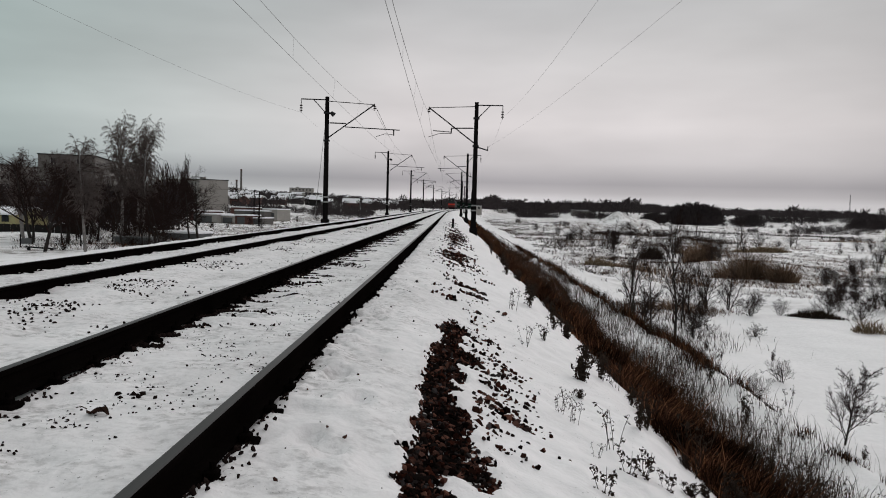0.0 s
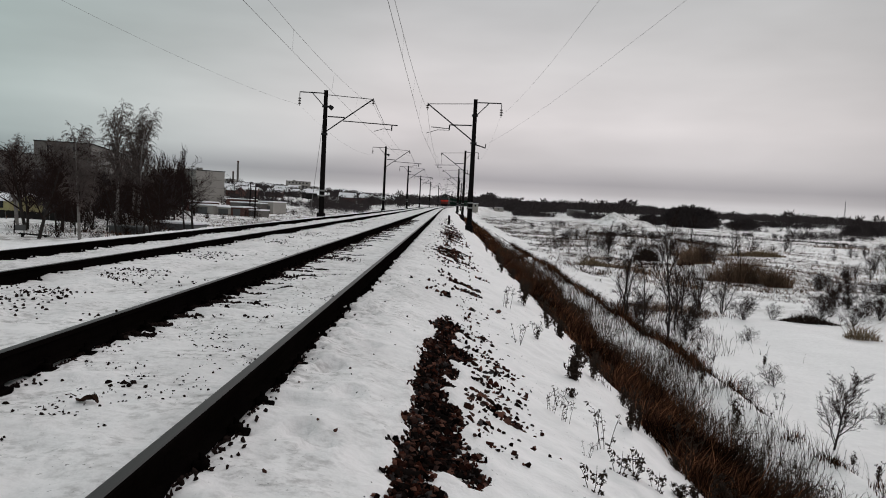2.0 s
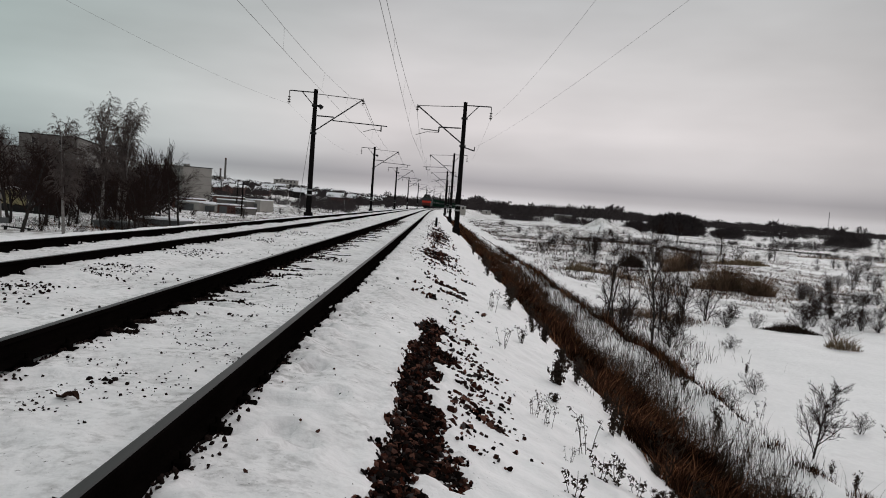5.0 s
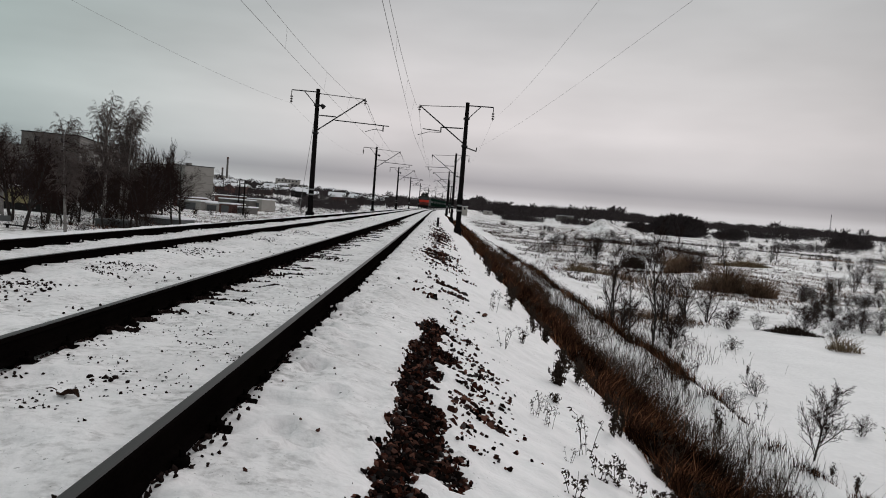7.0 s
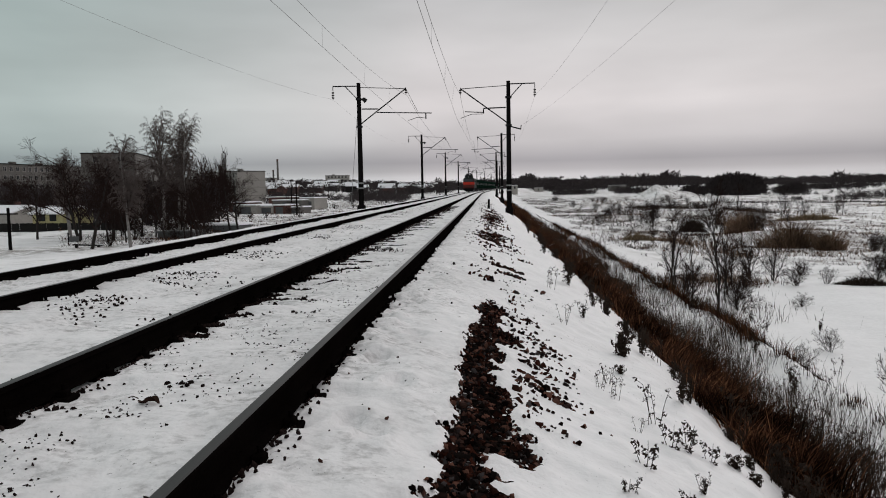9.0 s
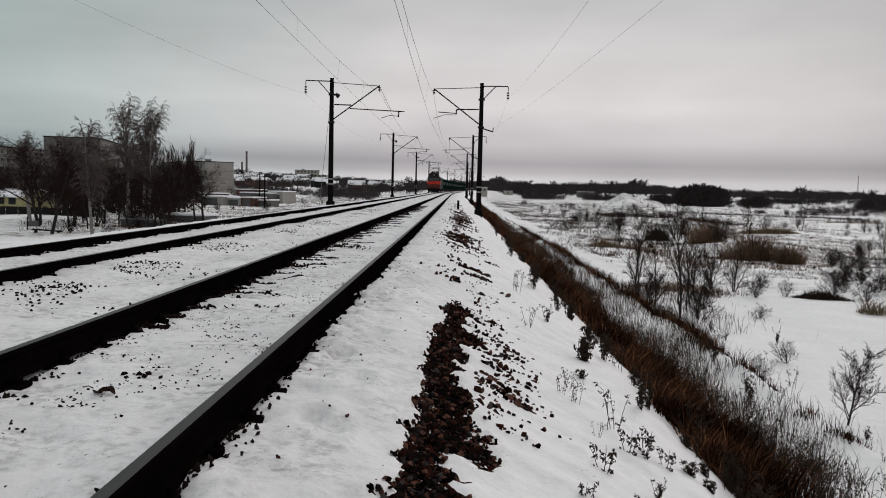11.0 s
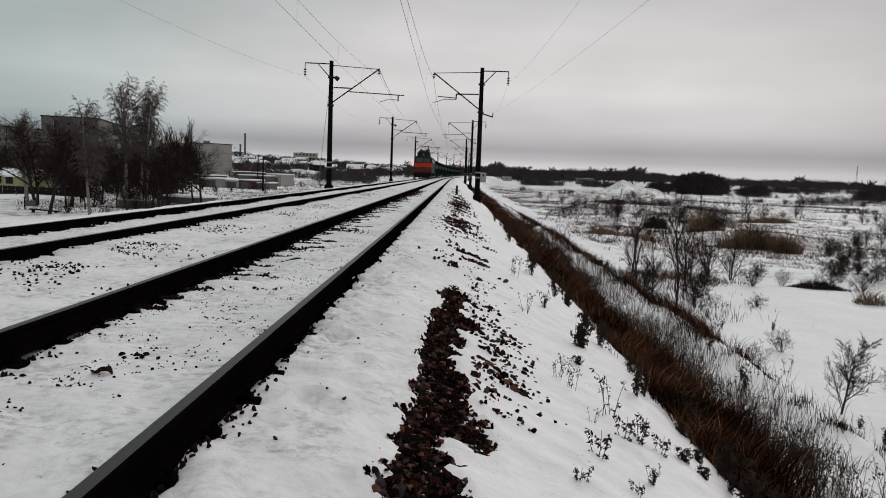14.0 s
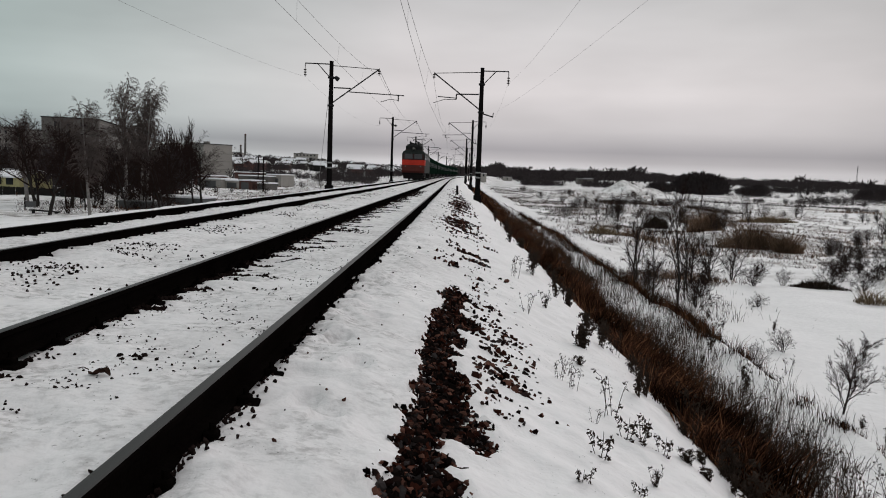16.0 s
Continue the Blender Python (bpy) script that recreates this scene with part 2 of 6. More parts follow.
# ---- building helpers ----
class Shape:
    """Collects vertices and faces; made into one mesh."""

    def __init__(self):
        self.v, self.f, self.s = [], [], []

    def face(self, pts, slot=0):
        k = len(self.v)
        self.v += [tuple(p) for p in pts]
        self.f.append(tuple(range(k, k + len(pts))))
        self.s.append(slot)

    def add(self, pts, faces, slot=0):
        k = len(self.v)
        self.v += [tuple(p) for p in pts]
        for f in faces:
            self.f.append(tuple(i + k for i in f))
            self.s.append(slot)

    def box(self, lo, hi, slot=0, bevel=0.0, m=None):
        x0, y0, z0 = lo
        x1, y1, z1 = hi
        b = min(bevel, (x1 - x0) / 3, (y1 - y0) / 3, (z1 - z0) / 3)
        if b <= 0:
            p = [(x, y, z) for z in (z0, z1) for y in (y0, y1) for x in (x0, x1)]
            f = [(0, 2, 3, 1), (4, 5, 7, 6), (0, 1, 5, 4), (2, 6, 7, 3), (0, 4, 6, 2), (1, 3, 7, 5)]
        else:
            ring = [(x0 + b, y0), (x1 - b, y0), (x1, y0 + b), (x1, y1 - b), (x1 - b, y1), (x0 + b, y1), (x0, y1 - b), (x0, y0 + b)]
            p = [(x, y, z) for z in (z0, z1 - b) for x, y in ring]
            cx, cy = (x0 + x1) / 2, (y0 + y1) / 2
            kx, ky = 1 - b / max(cx - x0, 1e-6), 1 - b / max(cy - y0, 1e-6)
            p += [(cx + (x - cx) * kx, cy + (y - cy) * ky, z1) for x, y in ring]
            f = [tuple(range(7, -1, -1)), tuple(range(16, 24))]
            for r in (0, 8):
                f += [(r + i, r + (i + 1) % 8, r + 8 + (i + 1) % 8, r + 8 + i) for i in range(8)]
        if m is not None:
            p = [m @ Vector(q) for q in p]
        self.add(p, f, slot)

    def tube(self, pts, radii, sides=5, slot=0, cap=True):
        """A tapered tube along points."""
        pts = [Vector(p) for p in pts]
        k0 = len(self.v)
        for i, p in enumerate(pts):
            d = (pts[min(i + 1, len(pts) - 1)] - pts[max(i - 1, 0)])
            d = d.normalized() if d.length > 1e-9 else Vector((0, 0, 1))
            a = d.cross(Vector((0, 0, 1)) if abs(d.z) < 0.9 else Vector((1, 0, 0))).normalized()
            b = d.cross(a)
            r = radii[i] if hasattr(radii, "__len__") else radii
            for j in range(sides):
                w = 2 * math.pi * j / sides
                self.v.append(tuple(p + a * (r * math.cos(w)) + b * (r * math.sin(w))))
        for i in range(len(pts) - 1):
            for j in range(sides):
                q = k0 + i * sides
                self.f.append((q + j, q + (j + 1) % sides, q + sides + (j + 1) % sides, q + sides + j))
                self.s.append(slot)
        if cap:
            self.f.append(tuple(k0 + j for j in range(sides))[::-1])
            self.f.append(tuple(k0 + (len(pts) - 1) * sides + j for j in range(sides)))
            self.s += [slot, slot]

    def mesh(self, name, mats, smooth=False):
        me = bpy.data.meshes.new(name)
        me.from_pydata(self.v, [], self.f)
        for m in mats if isinstance(mats, (list, tuple)) else [mats]:
            me.materials.append(m)
        if any(self.s):
            me.polygons.foreach_set("material_index", self.s)
        if smooth:
            me.polygons.foreach_set("use_smooth", [True] * len(self.f))
        me.update()
        return me


def part(name, shape, mats, parent=None, label="", at=None, smooth=False):
    """One mesh object, under a thing where a parent is given."""
    ob = new(name, shape if isinstance(shape, bpy.types.Mesh) else shape.mesh(name, mats, smooth))
    if parent:
        ob.parent = parent
    if at is not None:
        ob.matrix_basis = at
    if label:
        ob["label"] = label
    return ob


def thing(name, label, category, group="", at=None, kind=""):
    ob = new(name)
    ob.empty_display_size = 0.2
    if at is not None:
        ob.matrix_basis = at
    return tagged(ob, label, category, group, kind)


BEND, RADIUS = 140.0, 4000.0


def bend(y):
    """Sideways shift of the line: straight, a wide curve, straight again."""
    q = min(max(0.0, y - BEND), 350.0)
    return q * q / (2 * RADIUS) + max(0.0, y - BEND - 350.0) * 350.0 / RADIUS


T1, T2 = -1.956, -6.02  # centre lines of the two tracks
RAILS = (-0.797, 0.797)
rng = random.Random(7)


# ---- the ground: one sheet from the embankment to the horizon ----
def lattice(ix, iy, seed):
    h = (ix * 374761393 + iy * 668265263 + seed * 982451653) & 0x7FFFFFFF
    h = ((h ^ (h >> 13)) * 1274126177) & 0x7FFFFFFF
    return ((h ^ (h >> 16)) & 0xFFFF) / 65535.0


def rough(x, y, size, seed):
    """Smooth noise from -1 to 1 with features of that size."""
    x, y = np.asarray(x, float) / size, np.asarray(y, float) / size
    ix, iy = np.floor(x).astype(np.int64), np.floor(y).astype(np.int64)
    fx, fy = x - ix, y - iy
    fx, fy = fx * fx * (3 - 2 * fx), fy * fy * (3 - 2 * fy)
    a, b = lattice(ix, iy, seed), lattice(ix + 1, iy, seed)
    c, d = lattice(ix, iy + 1, seed), lattice(ix + 1, iy + 1, seed)
    return 2 * ((a * (1 - fx) + b * fx) * (1 - fy) + (c * (1 - fx) + d * fx) * fy) - 1


PROFILE_U = (-3000, -400, -60, -22, -15, -11.2, -9.9, -8.0, -7.3, -4.0, -3.45, -1.05, -0.5, -0.2, 0.25, 0.8, 1.75, 2.3, 3.4, 5.0, 6.2, 7.0, 7.4, 8.6, 12, 60, 3000)
PROFILE_Z = (-4.0, -3.6, -3.0, -2.9, -2.5, -0.95, -0.42, -0.27, -0.185, -0.20, -0.20, -0.185, -0.205, -0.28, -0.42, -0.58, -0.92, -1.32, -2.15, -2.95, -3.08, -2.90, -3.25, -3.58, -3.85, -4.0, -4.2)
STEPS = ((-0.58, 4.74), (-0.80, 5.39), (-0.74, 3.92), (-0.60, 3.76), (-0.62, 6.41), (-0.76, 8.02), (-0.55, 9.3), (-0.72, 10.6), (-0.5, 12.1), (-0.7, 13.6))
PITCH = 0.545


def shift(y):
    q = np.clip(y - BEND, 0, 350.0)
    return q * q / (2 * RADIUS) + np.maximum(0.0, y - BEND - 350.0) * 350.0 / RADIUS


def drift(y):
    """The bare strip swings towards the track near the standing point."""
    return 0.13 * np.clip(4.6 - y, 0.0, 1.0) - 0.19 * np.clip((y - 6.6) / 2.2, 0.0, 1.0)


def bare(u, y):
    """Above zero where the crest of the shoulder shows its stones: a strip with a ragged edge and fingers down the slope."""
    u, y = np.asarray(u, float), np.asarray(y, float)
    c = -0.05 - drift(y) + 0.10 * rough(0 * y, y, 2.2, 31) + 0.05 * rough(0 * y, y, 0.9, 53)
    w = 0.150 + 0.05 * rough(0 * y, y, 0.5, 32)
    n = 0.75 * rough(u * 0.42, y + 0.62 * u, 0.12, 80) + 0.55 * rough(u * 0.5, y + 0.62 * u, 0.34, 81)
    d = (u - c) / w
    reach = np.where((y > 5.4) & (y < 8.0), 0.62, 0.80)
    return np.where(d < 0, 1 + d * 0.95 + 0.6 * n, 1 - d * reach + np.clip(0.6 + 0.3 * d, 0, 1.1) * n) - 1.6 * np.clip((y - 8.7) / 0.7, 0, 1) - 2.0 * np.clip((2.6 - y) / 0.3, 0, 1)


def ground(x, y):
    x, y = np.asarray(x, float), np.asarray(y, float)
    u = x - shift(y)
    z = np.interp(u, PROFILE_U, PROFILE_Z)
    near = np.clip(1 - np.abs(y) / 90.0, 0, 1)
    away = np.clip((np.abs(u + 4) - 4.5) / 4.0, 0, 1)
    # drifts and crust
    z = z + rough(x, y, 0.55, 1) * 0.018 * near + rough(x, y, 0.17, 2) * 0.016 * near + rough(x, y, 0.28, 12) * 0.019 * near + np.maximum(rough(x, y, 0.13, 13), 0.1) * rough(x, y, 0.7, 14).clip(0, 1) * 0.03 * near + rough(x, y, 1.7, 3) * 0.02
    z = z + away * (rough(x, y, 2.6, 4) * 0.10 + rough(x, y, 7.0, 5) * 0.14)
    far = np.clip((np.abs(u) - 14) / 25.0, 0, 1) * np.where((u < 0) & (y < 180), 0.25, 1.0)
    z = z + far * (rough(x, y, 19.0, 6) * 0.35 + rough(x, y, 60.0, 7) * 0.5)
    # snow ribs over the sleepers, troughs along the rail feet
    for c in (T1, T2):
        inside = np.clip((1.42 - np.abs(u - c)) / 0.12, 0, 1)
        ph = np.abs(((y / PITCH) % 1.0) - 0.5) * 2
        rib = np.clip((ph - 0.42) / 0.22, 0, 1)
        side = np.clip(0.35 - (u - c) / 0.9, 0.12, 1)
        z = z + inside * ((rib - 0.7) * 0.035 * side * np.clip(1 - y / 60.0, 0, 1) * np.clip((y - 4.5) / 4.0, 0.12, 1) + 0.010)
        for r in (c + RAILS[0], c + RAILS[1]):
            d = np.abs(u - r)
            z = z - (0.035 if c == T1 else 0.005) * np.clip(1 - (d - 0.085) / 0.04, 0, 1) * (1 + 0.7 * rough(x, y, 0.2, 11))
            z = z - (0.045 if c == T1 else 0.085) * np.clip((ph - 0.68) / 0.12, 0, 1) * np.clip((0.21 - d) / 0.03, 0, 1) * np.clip(0.8 + 0.7 * rough(x, y, 0.5, 17), 0, 1)
    # deeper snow over the far track
    z = z + 0.045 * np.clip((1.9 - np.abs(u - T2)) / 0.3, 0, 1)
    # thin places in the near track where sleepers and stones show
    thin = np.clip(rough(x * 0.7, y, 0.42, 60) + 0.5 * rough(x, y, 1.6, 61) - 0.25, 0, 1) * np.clip((0.68 - np.abs(u - T1 + 0.12)) / 0.2, 0, 1) * np.clip((y - 5) / 3.0, 0, 1)
    z = z - 0.075 * thin
    # lumps thrown up beside the near rail, stones bedded below the snow's edge, drifts down the slope
    z = z + 0.075 * np.clip(rough(x, y, 0.17, 15) + 0.4 * rough(x, y, 0.4, 16), 0, 1) * np.clip(1.3 - np.abs(u + 0.88) / 0.2, 0, 1) * near
    b = bare(u, y)
    z = z + 0.030 * np.clip((b + 0.45) / 0.4, 0, 1) * (b > -0.5) * (b < 0) - 0.022 * np.clip(b / 0.2, 0, 1)
    slope = np.clip((u - 0.05) / 0.25, 0, 1) * np.clip((1.6 - u) / 0.6, 0, 1) * near
    z = z + slope * 0.022 * rough(u * 0.45, y + 0.62 * u, 0.2, 82)
    # footprints on the shoulder
    for px, py in STEPS:
        d = np.hypot((u - px) / 0.085, (y - py) / 0.14)
        z = z - 0.042 * np.clip((1.2 - d) * 3, 0, 1) + 0.014 * np.clip(1 - np.abs(d - 1.35) / 0.35, 0, 1)
    # the plain rises a little far off
    z = z + 4.5 * np.clip((y - 320) / 700.0, 0, 1) * np.clip((u - 40) / 120.0, 0, 1)
    # town hill on the left, spoil heap and old banks on the right
    z = z + 9.0 * np.exp(-(((x + 260) / 150.0) ** 2 + ((y - 640) / 260.0) ** 2)) + 5.0 * np.exp(-(((x + 120) / 90.0) ** 2 + ((y - 760) / 200.0) ** 2))
    d = np.hypot((x - 62.0) / 9.0, (y - 275) / 18.0)
    z = z + 5.8 * np.clip(1 - d, 0, 1) ** 1.2 * (1 + 0.12 * rough(x, y, 3.0, 8))
    d = np.hypot((x - 71) / 10.5, (y - 284) / 14.0)
    z = z + 3.6 * np.clip(1 - d, 0, 1) ** 0.8 * (1 + 0.25 * rough(x, y, 4.0, 9))
    z = z + 1.0 * np.exp(-(((x - 27) / 6.0) ** 2 + ((y - 66) / 5.0) ** 2))
    return z


def ground_z(x, y):
    return float(ground(np.array([x]), np.array([y]))[0])


def spread(*spans):
    out = []
    for a, b, st in spans:
        out += list(np.arange(a, b - 1e-6, st))
    return out


def grown(a, b, ratio, st):
    out, x = [], a
    while x < b:
        out.append(x)
        x += max(st, x * ratio)
    return out + [b]


def snow_material():
    m = M_SNOW.copy()
    m.name = "snow_field"
    n, l = m.node_tree.nodes, m.node_tree.links
    for k in n:
        if k.type == "TEX_NOISE" and k.inputs["Scale"].default_value > 2:
            k.inputs["Detail"].default_value, k.inputs["Roughness"].default_value = 5.0, 0.5
    b = n["Principled BSDF"]
    src = b.inputs["Base Color"].links[0].from_socket
    co = [k for k in n if k.type == "TEX_COORD"][0]
    sep = n.new("ShaderNodeSeparateXYZ")
    l.new(co.outputs["Object"], sep.inputs[0])

    def span(sock, a, c):
        r = n.new("ShaderNodeMapRange")
        r.inputs["From Min"].default_value, r.inputs["From Max"].default_value = a, c
        l.new(sock, r.inputs["Value"])
        return r.outputs[0]

    def math_(op, a, c):
        q = n.new("ShaderNodeMath")
        q.operation = op
        for i, k in enumerate((a, c)):
            if isinstance(k, float):
                q.inputs[i].default_value = k
            else:
                l.new(k, q.inputs[i])
        return q.outputs[0]

    def noise_(scale, detail, squash=1.0):
        mp = n.new("ShaderNodeMapping")
        mp.inputs["Scale"].default_value = (1.0, squash, 1.0)
        l.new(co.outputs["Object"], mp.inputs["Vector"])
        t = n.new("ShaderNodeTexNoise")
        t.inputs["Scale"].default_value, t.inputs["Detail"].default_value = scale, detail
        t.inputs["Roughness"].default_value = 0.62
        l.new(mp.outputs[0], t.inputs["Vector"])
        return t.outputs["Fac"]

    # dead grass showing through the thin snow of the low ground
    low = math_("MULTIPLY", math_("MAXIMUM", span(sep.outputs["X"], 9.0, 14.0), span(sep.outputs["X"], -12.0, -20.0)), span(sep.outputs["Y"], 34.0, 52.0))
    a = span(noise_(0.13, 6.0), 0.43, 0.60)
    c = span(noise_(1.1, 7.0), 0.40, 0.58)
    grass = math_("MULTIPLY", math_("MULTIPLY", a, c), low)
    mix = n.new("ShaderNodeMixRGB")
    mix.inputs[2].default_value = (0.13, 0.105, 0.085, 1)
    l.new(src, mix.inputs[1])
    l.new(math_("MULTIPLY", grass, 0.85), mix.inputs[0])
    # sooty grains blown over the track, and a broad patchy greying of its snow
    line = math_("MULTIPLY", span(sep.outputs["X"], -8.5, -7.0), span(sep.outputs["X"], 0.5, -0.7))
    g = math_("MULTIPLY", span(noise_(12.0, 5.0, 1.2), 0.46, 0.66), span(noise_(1.6, 5.0), 0.38, 0.58))
    mix2 = n.new("ShaderNodeMixRGB")
    mix2.inputs[2].default_value = (0.06, 0.05, 0.045, 1)
    l.new(mix.outputs[0], mix2.inputs[1])
    l.new(math_("MULTIPLY", line, math_("ADD", math_("MULTIPLY", g, 0.42), math_("MULTIPLY", span(noise_(1.1, 6.0, 0.6), 0.30, 0.62), 0.16))), mix2.inputs[0])
    # fine specks of grit and plant litter on the snow by the line
    by = math_("MULTIPLY", span(sep.outputs["X"], -9.0, -7.5), span(sep.outputs["X"], 9.0, 7.0))
    sp = math_("MULTIPLY", span(noise_(38.0, 3.0), 0.66, 0.70), span(noise_(0.8, 4.0), 0.46, 0.60))
    mix3 = n.new("ShaderNodeMixRGB")
    mix3.inputs[2].default_value = (0.05, 0.042, 0.038, 1)
    l.new(mix2.outputs[0], mix3.inputs[1])
    l.new(math_("MULTIPLY", math_("MULTIPLY", sp, by), 0.85), mix3.inputs[0])
    l.new(mix3.outputs[0], b.inputs["Base Color"])
    return m


def build_ground():
    xs = [-3200, -2200, -1500, -1000, -700, -500, -380, -300, -240, -190, -150, -120] + list(np.arange(-100, -30, 4.0)) + list(np.arange(-30, -12, 0.9))
    xs += spread((-12, -7.6, 0.3), (-7.6, -4.6, 0.1), (-4.6, -0.9, 0.055), (-0.9, 2.6, 0.05), (2.6, 9, 0.13)) + grown(9.0, 110.0, 0.03, 0.3)
    xs += [130, 150, 180, 220, 280, 360, 480, 640, 900, 1300, 1900, 2600, 3200]
    ys = [-60, -30, -15, -8, -4, -2, -1, 0, 0.7, 1.2, 1.7, 2.1] + spread((2.4, 10, 0.05)) + grown(10.0, 400.0, 0.0065, 0.05) + [440, 500, 580, 680, 800, 1000, 1300, 1800, 2500, 3400, 4200]
    xs, ys = np.array(xs), np.array(ys)
    gx, gy = np.meshgrid(xs, ys)
    x = gx + shift(gy) * np.clip((900 - np.abs(gx)) / 800.0, 0, 1)
    z = ground(x, gy)
    nx, ny = len(xs), len(ys)
    co = np.stack([x, gy, z], -1).reshape(-1, 3)
    i = np.arange((nx - 1) * (ny - 1))
    r, c = i // (nx - 1), i % (nx - 1)
    q = r * nx + c
    quads = np.stack([q, q + 1, q + nx + 1, q + nx], -1)
    me = bpy.data.meshes.new("ground")
    me.vertices.add(len(co))
    me.vertices.foreach_set("co", co.ravel())
    me.loops.add(quads.size)
    me.loops.foreach_set("vertex_index", quads.ravel())
    me.polygons.add(len(quads))
    me.polygons.foreach_set("loop_start", np.arange(0, quads.size, 4))
    me.polygons.foreach_set("use_smooth", np.ones(len(quads), bool))
    me.materials.append(snow_material())
    me.update(calc_edges=True)
    tagged(new("ground", me), "trodden snow over a railway embankment and low fields", "ground", kind="structure")


build_ground()


# ---- the two tracks ----
def sweep(shape, outline, x0, ys, z0=0.0, slots=None):
    """A closed outline drawn along the line of the track."""
    k, n = len(shape.v), len(outline)
    for y in ys:
        o = bend(y)
        shape.v += [(x0 + o + a, y, z0 + b) for a, b in outline]
    for i in range(len(ys) - 1):
        for j in range(n):
            q, j2 = k + i * n, (j + 1) % n
            shape.f.append((q + j2, q + j, q + n + j, q + n + j2))
            shape.s.append(slots[j] if slots else 0)
    shape.f.append(tuple(range(k, k + n)))
    shape.s.append(0)


LINE_Y = [-40.0, 0.0] + list(np.arange(5.0, 150.0, 5.0)) + list(np.arange(150.0, 900.1, 10.0))
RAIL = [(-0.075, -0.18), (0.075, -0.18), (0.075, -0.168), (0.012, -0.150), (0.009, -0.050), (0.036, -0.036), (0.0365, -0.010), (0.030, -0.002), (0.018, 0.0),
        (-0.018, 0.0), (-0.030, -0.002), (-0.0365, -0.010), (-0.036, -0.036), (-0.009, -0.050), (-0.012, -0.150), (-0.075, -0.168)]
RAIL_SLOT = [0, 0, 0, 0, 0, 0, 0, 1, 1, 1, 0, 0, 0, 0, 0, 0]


def sleeper_mesh():
    s = Shape()
    s.box((-1.35, -0.135, -0.42), (1.35, 0.135, -0.252), bevel=0.025)
    return s.mesh("sleeper", M_SLEEPER)


def clip_mesh():
    """Rail fastening: plate, two bolts and their clips."""
    s = Shape()
    s.box((-0.17, -0.08, -0.256), (0.17, 0.08, -0.182), bevel=0.006)
    for a in (-1, 1):
        s.box((a * 0.105 - 0.035, -0.035, -0.182), (a * 0.105 + 0.035, 0.035, -0.140), bevel=0.01)
        s.tube([(a * 0.11, 0, -0.18), (a * 0.11, 0, -0.105)], 0.016, 6)
    return s.mesh("fastening", M_RAIL)


SLEEPER, CLIP = sleeper_mesh(), clip_mesh()


def track(cx, count, label):
    tr = thing("railway_track", label, "railway track", "parallel tracks", pose(0, 0, 0), "structure")
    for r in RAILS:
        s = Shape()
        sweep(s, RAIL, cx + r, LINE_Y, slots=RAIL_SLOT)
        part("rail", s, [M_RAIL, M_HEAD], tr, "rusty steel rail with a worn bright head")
    for i in range(count):
        y = (i - 34) * PITCH
        part("sleeper", SLEEPER, None, tr, at=pose(cx + bend(y), y, rng.uniform(-0.008, 0.006), 0, 0, rng.uniform(-0.6, 0.6)))
        if i < 157:
            for r in RAILS:
                part("fastening", CLIP, None, tr, at=pose(cx + r + bend(y), y, 0))
    return tr


track(T1, 296, "snow-covered railway track of steel rails on concrete sleepers")
track(T2, 296, "second snow-covered railway track on the embankment")


# ---- catenary masts ----
def bar(s, a, b, r=0.03, sides=5):
    s.tube([a, b], r, sides)


def insulators(s, x, z, n=3, step=0.19):
    """A hanging string of bell insulators."""
    s.tube([(x, 0, z), (x, 0, z - 0.22 - n * step)], 0.022, 5)
    for i in range(n):
        q = z - 0.22 - i * step
        s.tube([(x, 0, q + 0.06), (x, 0, q + 0.02), (x, 0, q - 0.05)], [0.045, 0.115, 0.09], 8)


